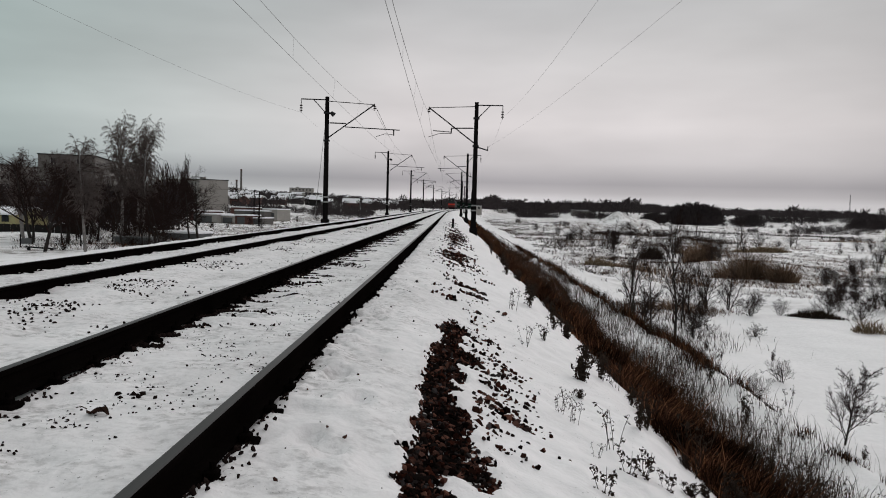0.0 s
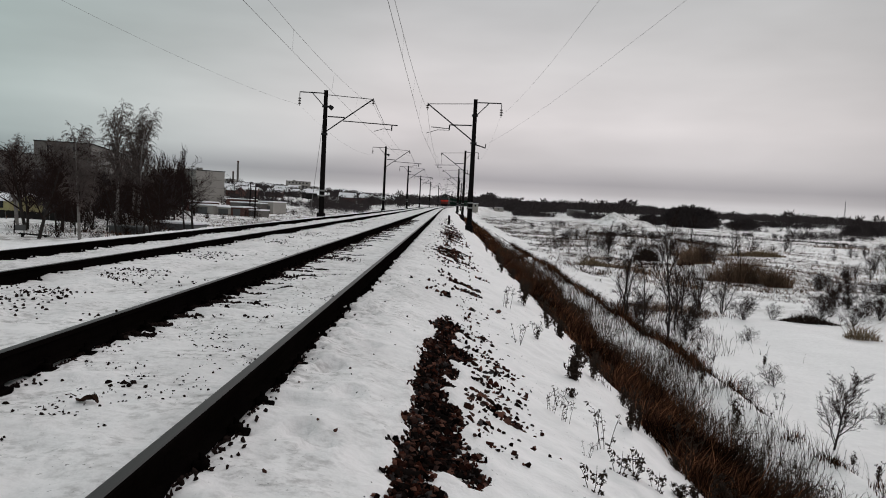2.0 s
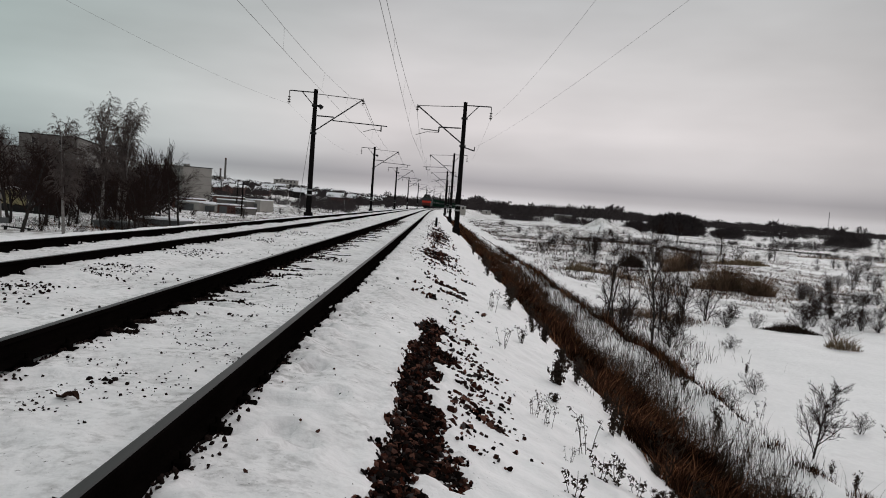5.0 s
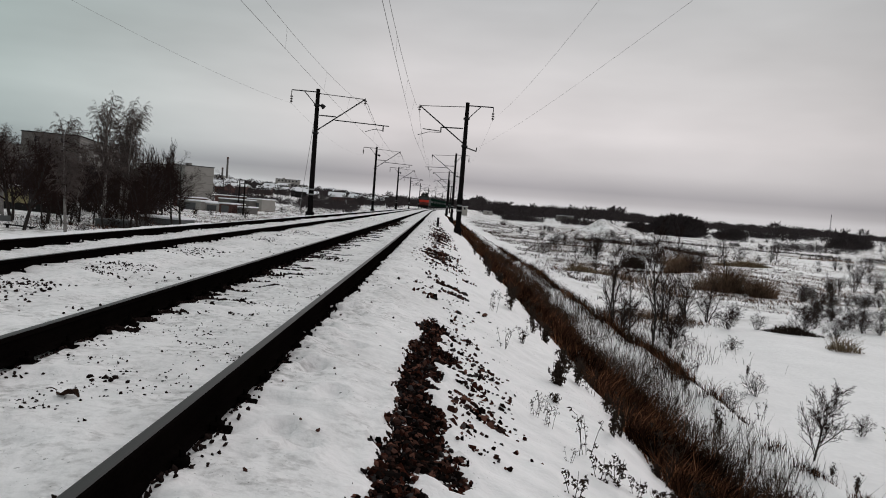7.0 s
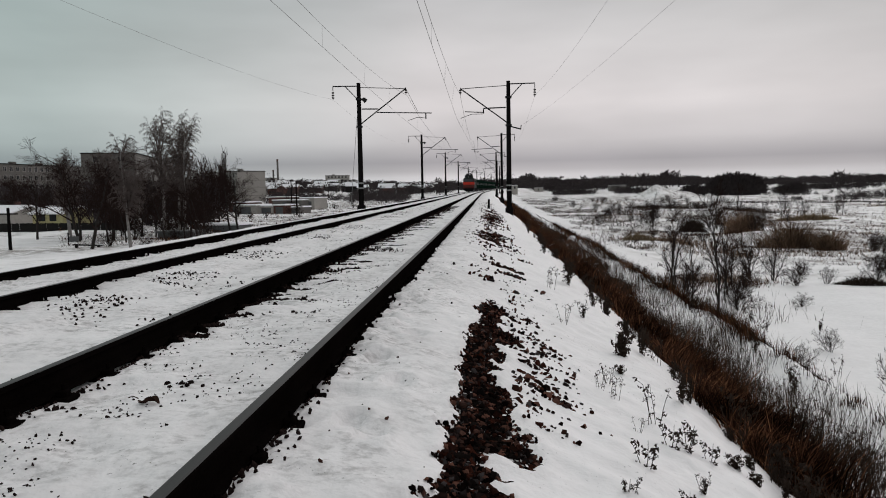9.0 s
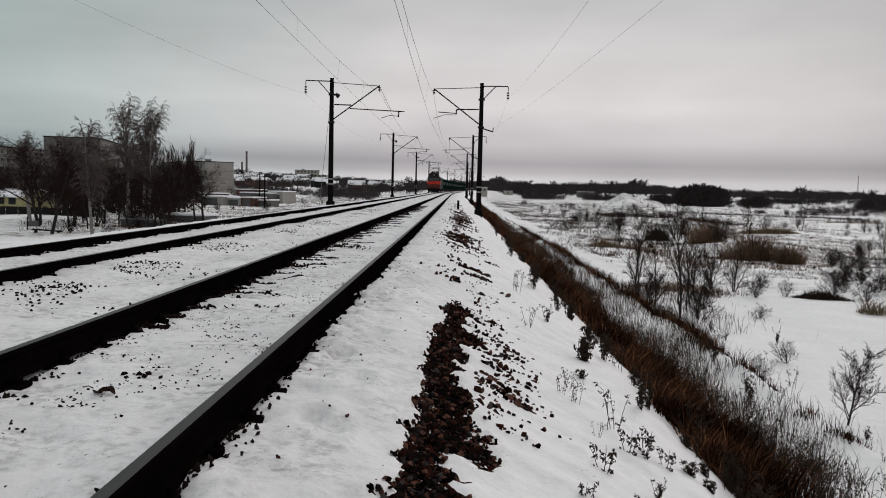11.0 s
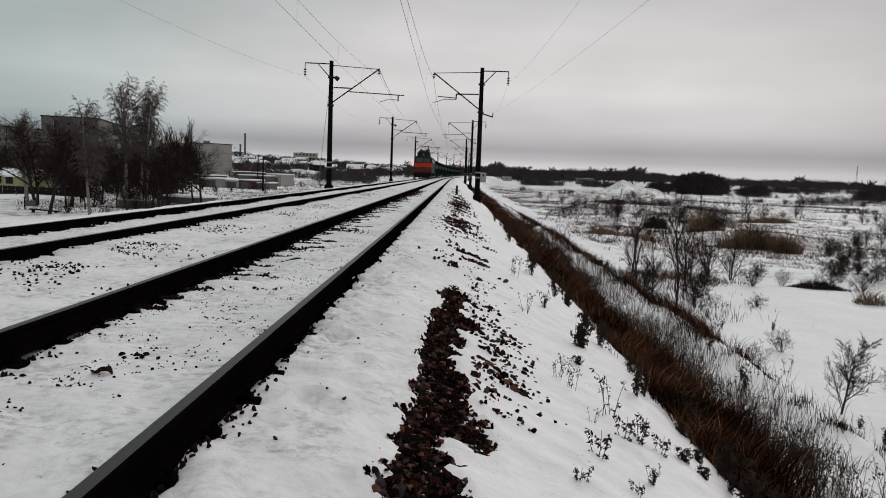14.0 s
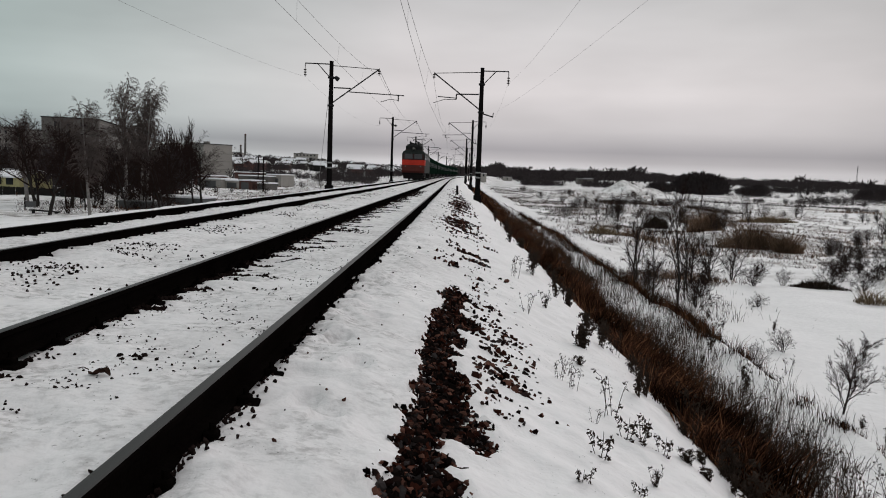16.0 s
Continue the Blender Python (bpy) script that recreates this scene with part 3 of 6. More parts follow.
def mast(x, y, z0, top, side, far_arm=0.0, hook=False):
    """side: +1 where the tracks lie towards +x."""
    o = bend(y)
    th = thing("catenary_mast", "dark catenary mast with brackets, stay rods and insulators", "mast", "masts along the line", pose(x + o, y, z0))
    h = top - z0
    s = Shape()
    s.tube([(0, 0, -0.6), (0, 0, h * 0.5), (0, 0, h)], [0.215, 0.185, 0.150], 10)
    s.tube([(0, 0, h), (0, 0, h + 0.03)], [0.165, 0.165], 10)
    part("post", s, M_POLE, th, smooth=False)
    s = Shape()
    s.box((-0.30, -0.30, -0.6), (0.30, 0.30, 0.35), bevel=0.05)
    part("footing", s, M_POLE, th, "dark concrete footing")
    for q in (1.62, 2.0):
        s = Shape()
        s.tube([(0, 0, q), (0, 0, q + 0.11)], 0.214, 10)
        part("painted_band", s, M_BAND, th, "worn white painted ring")
    k, zt = -side, h - 0.2  # feeder bracket on the field side
    s = Shape()
    bar(s, (0, 0, zt), (k * 2.0, 0, zt + 0.02), 0.045)
    bar(s, (k * 0.10, 0, zt - 1.0), (k * 1.05, 0, zt), 0.035)
    bar(s, (k * 2.0, 0, zt), (k * 2.0, 0, zt - 0.3), 0.03)
    part("feeder_bracket", s, M_STEEL, th)
    s = Shape()
    insulators(s, k * 2.0, zt - 0.25)
    part("insulator_string", s, M_INSUL, th, "string of dark bell insulators")
    for q in (zt - 1.0, zt - 3.1):
        s = Shape()
        s.tube([(0, 0, q - 0.07), (0, 0, q + 0.07)], 0.25, 10)
        part("clamp", s, M_STEEL, th)
    tip = (side * 3.65, 0, h - 0.48)
    s = Shape()
    bar(s, (0, 0, h - 0.3), tip, 0.028)
    bar(s, (side * 0.1, 0, h - 3.1), (tip[0], 0, tip[2] + 0.02), 0.05)
    part("cantilever", s, M_STEEL, th)
    s = Shape()
    insulators(s, tip[0], tip[2] + 0.1, 2, 0.17)
    part("insulator_string", s, M_INSUL, th)
    s = Shape()
    zr = h - 1.95
    if far_arm:
        bar(s, (side * 0.2, 0, zr), (side * 1.5, 0, zr - 0.02), 0.05)
        bar(s, (side * 1.4, 0, zr - 0.28), (side * far_arm, 0, zr - 0.42), 0.04)
        bar(s, tip, (side * (far_arm - 1.0), 0, zr - 0.42), 0.014)
        bar(s, (side * (far_arm - 0.45), 0, zr - 0.42), (side * (far_arm - 0.45), 0, zr - 0.85), 0.05)
        s.tube([(side * (far_arm - 0.45), 0, zr - 0.78), (side * (far_arm - 1.1), 0, zr - 0.72), (side * 3.8, 0, zr - 0.95)], 0.022, 5)
    else:
        bar(s, (side * 0.2, 0, zr), (side * 1.9, 0, zr - 0.04), 0.05)
        bar(s, (side * 1.9, 0, zr - 0.34), (side * 3.3, 0, zr - 0.26), 0.035)
        bar(s, (side * 1.9, 0, zr - 0.04), (side * 1.9, 0, zr - 0.42), 0.05)
        s.tube([(side * 1.9, 0, zr - 0.45), (side * 2.8, 0, zr - 0.46), (side * 3.65, 0, zr - 0.75)], 0.022, 5)
    part("registration_arm", s, M_STEEL, th)
    if hook:
        s = Shape()
        bar(s, (0, 0, h - 3.35), (k * 0.95, 0, h - 3.62), 0.05)
        bar(s, (k * 0.93, 0, h - 3.62), (k * 0.95, 0, h - 3.3), 0.035)
        part("lower_bracket", s, M_STEEL, th)
    else:
        s = Shape()
        s.tube([(side * 0.3, 0, h - 1.15), (side * 0.55, 0, h - 1.35)], [0.13, 0.18], 8)
        bar(s, (0, 0, h - 1.1), (side * 0.35, 0, h - 1.2), 0.03)
        part("floodlight", s, M_STEEL, th, "small dark lamp on a bracket")
    return th


MASTS_R = [(1.72, -58.0), (1.72, -1.8), (1.72, 57.0), (2.30, 114.0), (2.05, 172.0), (2.2, 229.0), (2.2, 286.0), (2.2, 343.0), (2.2, 400.0), (2.2, 457.0)]
MASTS_L = [(-9.75, -58.0), (-9.75, -1.8), (-9.75, 57.0), (-9.95, 114.0), (-9.7, 172.0), (-9.8, 229.0), (-9.8, 286.0), (-9.8, 343.0), (-9.8, 400.0), (-9.8, 457.0)]
for i, (x, y) in enumerate(MASTS_R):
    mast(x, y, -0.80, 9.12 if y < 100 else 9.35, -1, 4.6 if i in (3, 5) else 0.0, hook=True)
for i, (x, y) in enumerate(MASTS_L):
    mast(x, y, -0.45, 9.24 if y < 100 else 9.4, 1, 5.6 if i != 5 else 0.0)


# ---- overhead wires ----
def wire_span(s, a, b, sag, r, n=14):
    a, b = Vector(a), Vector(b)
    pts = []
    for i in range(n + 1):
        t = i / n
        p = a.lerp(b, t)
        pts.append((p.x, p.y, p.z - 4 * sag * t * (1 - t)))
    s.tube(pts, r, 4)
    return pts


def catenary(cx, masts, label):
    th = thing("overhead_line", label, "overhead line", "overhead lines", kind="structure")
    carrier, contact, dropper = Shape(), Shape(), Shape()
    for i in range(len(masts) - 1):
        ya, yb = masts[i][1], masts[i + 1][1]
        zig = 0.28 if i % 2 else -0.28
        grow = 1.0 + max(0.0, ya) / 220.0
        a, b = (cx + bend(ya), ya, 8.25), (cx + bend(yb), yb, 8.25)
        wire_span(carrier, a, b, 1.05, 0.009 * grow)
        wire_span(contact, (cx + bend(ya) + zig, ya, 6.45), (cx + bend(yb) - zig, yb, 6.45), 0.05, 0.009 * grow)
        for k in range(1, 6):
            t = k / 6
            x, y = a[0] + (b[0] - a[0]) * t, ya + (yb - ya) * t
            if yb < 130:
                bar(dropper, (x, y, 8.25 - 4.2 * t * (1 - t)), (x + zig * (1 - 2 * t), y, 6.45 - 0.2 * t * (1 - t)), 0.004, 3)
    part("carrier_wire", carrier, M_WIRE, th)
    part("contact_wire", contact, M_WIRE, th)
    part("dropper", dropper, M_WIRE, th)


catenary(T1, MASTS_R, "contact and carrier wires over the track")
catenary(T2, MASTS_L, "contact and carrier wires over the second track")


def feeder(pts, label, sag=0.9, r=0.005):
    s = Shape()
    for a, b in zip(pts, pts[1:]):
        wire_span(s, a, b, sag, r)
    tagged(part("feeder_wire", s, M_WIRE), label, "wire", "feeder wires", "structure")


feeder([(x + (2.0 if y > 0 else 2.6) + bend(y), y, 8.05) for x, y in MASTS_R[1:4]], "feeder wire hung from the mast brackets")
feeder([(x - (2.0 if y > 0 else 4.6) + bend(y), y, 8.05) for x, y in MASTS_L[1:4]], "feeder wire hung from the mast brackets")
feeder([(5.9, -1.8, 6.3), (2.67, 57.0, 5.78)], "thin wire hung from a lower mast bracket", 0.5, 0.004)
# stay wire of the first mast beside the far track
s = Shape()
bar(s, (-9.8, 57.0, 7.9), (-11.2, 60.0, -0.9), 0.016, 4)
tagged(part("stay_wire", s, M_WIRE), "slanting stay wire of a catenary mast", "wire", kind="structure")


# ---- the train on the far track ----
def hull(s, w, ys, z0, z1, roof, slot_side=0, slot_roof=1):
    """A vehicle body with a rounded roof."""
    half = w / 2
    prof = [(-half, z0), (-half, z1)]
    for i in range(1, 8):
        a = math.pi * i / 8
        prof.append((-half * math.cos(a) * (0.97 if 0 < i < 8 else 1), z1 + roof * math.sin(a) ** 0.7))
    prof += [(half, z1), (half, z0)]
    n, k = len(prof), len(s.v)
    for y in ys:
        s.v += [(x, y, z) for x, z in prof]
    for i in range(len(ys) - 1):
        for j in range(n):
            q, j2 = k + i * n, (j + 1) % n
            s.f.append((q + j2, q + j, q + n + j, q + n + j2))
            s.s.append(slot_roof if 1 <= j <= n - 3 else slot_side)
    s.f.append(tuple(range(k + n - 1, k - 1, -1))[::-1])
    s.f.append(tuple(range(k + (len(ys) - 1) * n, k + len(ys) * n))[::-1])
    s.s += [slot_side, slot_side]


def wheel_mesh():
    s = Shape()
    s.tube([(-0.07, 0, 0), (-0.03, 0, 0), (-0.025, 0, 0), (0.07, 0, 0)], [0.66, 0.66, 0.62, 0.61], 18)
    return s.mesh("wheel", M_UNDER)


def bogie(th, y, axles):
    s = Shape()
    for x in (-1.05, 1.05):
        s.box((x - 0.09, y - 2.1, 0.55), (x + 0.09, y + 2.1, 0.95), bevel=0.04)
        for a in axles:
            s.box((x - 0.14, y + a - 0.22, 0.42), (x + 0.14, y + a + 0.22, 0.85), bevel=0.05)
    s.box((-1.0, y - 0.3, 0.6), (1.0, y + 0.3, 0.9), bevel=0.05)
    b = part("bogie", s, M_UNDER, th, "black bogie frame")
    for a in axles:
        for x in (-0.76, 0.76):
            w = part("wheel", WHEEL, None, b, at=pose(x, y + a, 0.61))


WHEEL = wheel_mesh()


def up_part(name, shape, mats, parent, label=""):
    """A part of the tall body: what lies above the underframe is raised to full height."""
    shape.v = [(x * 1.02, y, z if z < 1.05 else 1.05 + (z - 1.05) * 1.15) for x, y, z in shape.v]
    return part(name, shape, mats, parent, label)


def locomotive():
    th = thing("locomotive", "electric locomotive with an orange-red front band and dark roof", "locomotive")
    s = Shape()
    # the front leans back above the band; -y is ahead
    hull(s, 3.14, [0.25, 0.55, 19.6, 19.9], 1.05, 3.35, 0.55)
    up_part("body", s, [M_LOCO, M_LOCO_ROOF], th, "grey-green locomotive body")
    s = Shape()
    s.add([(-1.57, 0.25, 1.05), (1.57, 0.25, 1.05), (1.45, -0.05, 1.3), (-1.45, -0.05, 1.3), (-1.45, -0.05, 2.0), (1.45, -0.05, 2.0), (1.57, 0.25, 2.0), (-1.57, 0.25, 2.0)],
          [(0, 1, 2, 3), (3, 2, 5, 4), (1, 6, 5, 2), (0, 3, 4, 7)])
    up_part("lower_front", s, M_FRONT, th, "dull red-grey lower front")
    s = Shape()
    s.add([(-1.585, 0.30, 2.0), (-1.46, -0.06, 2.0), (1.46, -0.06, 2.0), (1.585, 0.30, 2.0), (-1.585, 0.30, 2.62), (-1.46, -0.02, 2.62), (1.46, -0.02, 2.62), (1.585, 0.30, 2.62)],
          [(0, 1, 5, 4), (1, 2, 6, 5), (2, 3, 7, 6)])
    for x in (-1, 1):
        s.face([(x * 1.585, 0.30, 2.0), (x * 1.585, 2.4, 2.0), (x * 1.585, 2.4, 2.62), (x * 1.585, 0.30, 2.62)][::x])
    up_part("red_band", s, M_RED, th, "bright orange-red band")
    s = Shape()
    s.add([(-1.57, 0.30, 2.62), (-1.45, -0.02, 2.62), (1.45, -0.02, 2.62), (1.57, 0.30, 2.62), (-1.50, 0.55, 3.50), (-1.28, 0.32, 3.55), (1.28, 0.32, 3.55), (1.50, 0.55, 3.50), (-1.1, 0.65, 3.88), (1.1, 0.65, 3.88)],
          [(0, 1, 5, 4), (1, 2, 6, 5), (2, 3, 7, 6), (5, 6, 9, 8)])
    up_part("cab_front", s, M_LOCO_CAB, th, "dark grey cab front")
    for x in (-0.66, 0.66):
        s = Shape()
        s.add([(x - 0.56, 0.0, 2.74), (x + 0.56, 0.0, 2.74), (x + 0.54, 0.19, 3.36), (x - 0.54, 0.19, 3.36)], [(0, 1, 2, 3)])
        s.add([(x - 0.56, 0.035, 2.74), (x + 0.56, 0.035, 2.74), (x + 0.54, 0.225, 3.36), (x - 0.54, 0.225, 3.36)], [(3, 2, 1, 0)])
        up_part("windscreen", s, M_GLASS, th, "dark windscreen pane")
    for x in (-1.05, 1.05):
        s = Shape()
        s.tube([(x, -0.04, 1.85), (x, -0.12, 1.85)], [0.10, 0.09], 8)
        up_part("buffer_lamp", s, M_LAMP, th, "round marker lamp")
    s = Shape()
    s.tube([(0, 0.45, 3.92), (0, 0.25, 3.92)], [0.24, 0.2], 10)
    up_part("headlight", s, M_LAMP, th, "roof headlight")
    s = Shape()
    s.box((-1.3, -0.15, 0.22), (1.3, 0.1, 0.75), bevel=0.05)
    s.box((-1.45, 0.0, 0.75), (1.45, 1.6, 1.05), bevel=0.05)
    s.box((-1.3, 5.5, 0.45), (1.3, 14.0, 1.05), bevel=0.05)
    up_part("snow_plough", s, M_UNDER, th, "black plough and underframe")
    s = Shape()
    s.box((-1.15, 0.75, 3.7), (1.15, 4.4, 4.55), bevel=0.42)
    s.box((-0.8, 5.5, 3.8), (0.8, 13.5, 4.15), bevel=0.15)
    for y in (1.2, 2.4, 3.6, 6.2, 8.0, 10.0):
        for x in (-0.55, 0.55):
            s.tube([(x, y, 4.1), (x, y, 4.85)], 0.10, 7)
    bar(s, (-0.55, 1.2, 4.85), (-0.55, 10.0, 4.85), 0.04)
    bar(s, (0.55, 1.2, 4.85), (0.55, 10.0, 4.85), 0.04)
    up_part("roof_gear", s, M_LOCO_ROOF, th, "dark insulators and bus bars on the roof")

    def pantograph(y, up):
        s = Shape()
        z = 5.66 if up else 4.75
        k = 1.1 if up else 1.5
        for x in (-0.55, 0.55):
            bar(s, (x, y - 0.9, 4.35), (x * 0.8, y + k, (4.35 + z) / 2), 0.035)
            bar(s, (x * 0.8, y + k, (4.35 + z) / 2), (x * 0.7, y, z), 0.03)
            bar(s, (x, y + 0.9, 4.35), (x * 0.8, y - k, (4.35 + z) / 2), 0.035)
            bar(s, (x * 0.8, y - k, (4.35 + z) / 2), (x * 0.7, y, z), 0.03)
        s.box((-0.7, y - 1.0, 4.25), (0.7, y + 1.0, 4.38))
        s.tube([(-1.0, y, z - 0.15), (-0.7, y, z), (0.7, y, z), (1.0, y, z - 0.15)], 0.045, 5)
        up_part("pantograph", s, M_LOCO_ROOF, th, "raised pantograph" if up else "folded pantograph")

    pantograph(4.9, False)
    pantograph(15.2, True)
    for x in (-1, 1):
        for y in (2.0, 6.0, 8.2, 10.4, 12.6, 17.6):
            s = Shape()
            s.box((x * 1.578 - 0.012, y - 0.4, 2.72), (x * 1.578 + 0.012, y + 0.4, 3.22))
            up_part("side_window", s, M_GLASS, th)
    for y in (4.2, 15.8):
        bogie(th, y, (-1.5, 1.5))
    return th


def gangway(y):
    s = Shape()
    s.box((-0.75, y - 0.5, 1.1), (0.75, y + 0.75, 3.4), bevel=0.1)
    return s


def coach():
    th = thing("passenger_coach", "dark green passenger coach of a moving train", "railway coach", "coaches of the train")
    s = Shape()
    hull(s, 3.08, [0.0, 0.3, 23.7, 24.0], 1.0, 3.35, 0.85)
    part("body", s, [M_CAR, M_CAR], th)
    for y in (0.25, 23.5):
        part("gangway", gangway(y), M_UNDER, th)
    s = Shape()
    s.box((-1.25, 7.0, 0.4), (1.25, 17.0, 1.0), bevel=0.08)
    part("underframe", s, M_UNDER, th)
    for x in (-1, 1):
        for i in range(10):
            s = Shape()
            y = 3.0 + i * 2.0
            s.box((x * 1.545 - 0.01, y - 0.5, 2.15), (x * 1.545 + 0.01, y + 0.5, 3.0))
            part("side_window", s, M_CAR_GLASS, th)
    for y in (3.4, 20.6):
        bogie(th, y, (-1.2, 1.2))
    return th


LOCO = locomotive()
COACH = coach()
COACHES = [COACH] + [copy_thing(COACH, pose(0, 0, 0)) for _ in range(8)]
SPEED, START = 16.0, 359.5


def on_line(y):
    return pose(T2 + bend(y), y, 0, 0, 0, -math.degrees(math.atan2(min(max(0.0, y - BEND), 350.0), RADIUS)))


def motions():
    times = [k * 1.0 for k in range(17)]
    walk(LOCO, [(t, on_line(START - SPEED * t)) for t in times])
    for i, c in enumerate(COACHES):
        walk(c, [(t, on_line(START + 20.6 + 24.7 * i - SPEED * t)) for t in times])


# ---- the town beyond the far track ----
def window_parts(th, wall_m, width, storeys, z0, step, storey, w=1.5, h=1.45, depth=0.06):
    """Windows with frame and pane along a facade whose plane is wall_m's x-z plane, facing -y."""
    n = int((width - 1.5) // step)
    a = (width - (n - 1) * step) / 2
    fr, gl = Shape(), Shape()
    for x0, x1, q0, q1 in ((-w / 2, w / 2, -0.09, 0.0), (-w / 2, w / 2, h, h + 0.09), (-w / 2 - 0.09, -w / 2, -0.09, h + 0.09), (w / 2, w / 2 + 0.09, -0.09, h + 0.09), (-0.03, 0.03, 0, h)):
        fr.box((x0, -depth, q0), (x1, 0.02, q1))
    gl.box((-w / 2, -0.02, 0), (w / 2, 0.0, h))
    fm, gm = fr.mesh("window", M_PANEL2), gl.mesh("pane", M_GLASS)
    for k in range(storeys):
        for i in range(n):
            win = part("window", fm, None, th, at=wall_m @ pose(a + i * step, 0, z0 + 0.95 + k * storey))
            part("pane", gm, None, win)


def apartment_block(ax, ay, bx, by, depth, z0, top, storeys, label, wall, windows=True, end_windows=False):
    """A flat-roofed block; its long face runs from (ax, ay) to (bx, by), with the body behind that line."""
    L = math.hypot(bx - ax, by - ay)
    m = pose(ax, ay, z0, 0, 0, math.degrees(math.atan2(by - ay, bx - ax)))
    th = thing("apartment_building", label, "building", "apartment blocks", m)
    h = top - z0
    s = Shape()
    s.box((0, 0, -2), (L, depth, h))
    part("wall", s, wall, th)
    s = Shape()
    s.box((-0.2, -0.2, h), (L + 0.2, depth + 0.2, h + 0.25), bevel=0.04)
    part("roof", s, M_POLE, th, "dark flat roof edge")
    for i in range(int(L // 14)):
        s = Shape()
        s.box((6 + i * 14, depth / 2 - 0.8, h + 0.25), (8.2 + i * 14, depth / 2 + 0.8, h + 1.3), bevel=0.05)
        part("roof_vent", s, wall, th)
    st = (h - 0.6) / storeys
    if windows:
        window_parts(th, Matrix(), L, storeys, 0.3, 3.2, st)
    if end_windows:
        window_parts(th, pose(L, 0, 0, 0, 0, 90), depth, storeys, 0.3, 3.6, st)
    # panel joints, slightly proud
    for k in range(1, storeys):
        s = Shape()
        s.box((-0.02, -0.03, k * st + 0.1), (L + 0.03, 0.0, k * st + 0.2))
        s.box((L, -0.03, k * st + 0.1), (L + 0.03, depth, k * st + 0.2))
        part("floor_joint", s, M_PANEL, th)
    return th


# the tall block (its end wall faces the line), the block on its right with the blank pale end, and a long block further left
apartment_block(-110.5, 196.2, -97.0, 200.0, 74.0, -3.5, 12.2, 5, "grey concrete apartment block behind bare trees", M_PANEL, True, True)
apartment_block(-127.6, 316.0, -97.0, 283.0, 11.8, -3.5, 9.1, 4, "pale low apartment block with a blank end wall", M_PANEL2)
apartment_block(-166.0, 236.0, -162.0, 296.0, 12.0, -3.5, 12.0, 5, "long grey apartment block behind bare trees", M_PANEL)


def gable_house(x, y, rz, w, d, h, rise, wall, z0=None, label="small house with a snow-covered roof", windows=2, chimney=True, group="town houses", category="house"):
    z0 = ground_z(x, y) if z0 is None else z0
    th = thing("house", label, category, group, pose(x, y, z0, 0, 0, rz))
    s = Shape()
    s.box((-w / 2, -d / 2, -0.8), (w / 2, d / 2, h))
    for q in (-w / 2, w / 2):
        f = [(q, -d / 2, h), (q, d / 2, h), (q, 0, h + rise)]
        s.face(f if q > 0 else f[::-1])
    part("wall", s, wall, th)
    s = Shape()
    e, t = 0.4, 0.22
    for k in (-1, 1):
        a = [(-w / 2 - e, k * (d / 2 + e), h - e * rise * 2 / d), (w / 2 + e, k * (d / 2 + e), h - e * rise * 2 / d), (w / 2 + e, 0, h + rise), (-w / 2 - e, 0, h + rise)]
        b = [(p[0], p[1], p[2] + t) for p in a]
        s.add(a + b, [(0, 1, 2, 3), (4, 7, 6, 5), (0, 4, 5, 1), (0, 3, 7, 4), (1, 5, 6, 2)] if k > 0 else [(0, 3, 2, 1), (4, 5, 6, 7), (0, 1, 5, 4), (0, 4, 7, 3), (1, 2, 6, 5)])
    part("roof", s, M_SNOW2, th, "roof under thick snow")
    for i in range(windows):
        q = (i - (windows - 1) / 2) * min(1.8, w / windows)
        s = Shape()
        s.box((q - 0.55, -d / 2 - 0.05, 0.9), (q + 0.55, -d / 2 - 0.01, 2.0), bevel=0.01)
        wn = part("window", s, M_FENCE, th)
        for k in (-0.27, 0.27):
            s = Shape()
            s.box((q + k - 0.2, -d / 2 - 0.07, 0.98), (q + k + 0.2, -d / 2 - 0.052, 1.92))
            part("pane", s, M_GLASS, wn)
    if chimney:
        s = Shape()
        s.box((w * 0.2, 0.2, h + rise * 0.4), (w * 0.2 + 0.6, 0.8, h + rise + 0.7), bevel=0.03)
        part("chimney", s, M_BRICK, th)
    return th


def garage(x, y, rz, w, d, h, wall, label, z0=None, snow=True):
    z0 = ground_z(x, y) if z0 is None else z0
    th = thing("garage", label, "garage", "garages by the line", pose(x, y, z0, 0, 0, rz))
    s = Shape()
    s.box((-w / 2, -d / 2, -0.7), (w / 2, d / 2, h), bevel=0.03)
    part("wall", s, wall, th)
    s = Shape()
    s.box((-w / 2 - 0.12, -d / 2 - 0.12, h), (w / 2 + 0.12, d / 2 + 0.12, h + 0.2), bevel=0.08)
    part("roof", s, M_SNOW2 if snow else wall, th, "flat roof under snow" if snow else "bare flat metal roof")
    s = Shape()
    g = min(1.2, w * 0.3)
    s.box((-g, -d / 2 - 0.05, 0.0), (g, -d / 2 - 0.005, min(2.1, h - 0.25)), bevel=0.01)
    part("gate", s, M_METAL, th, "sheet-metal gate")


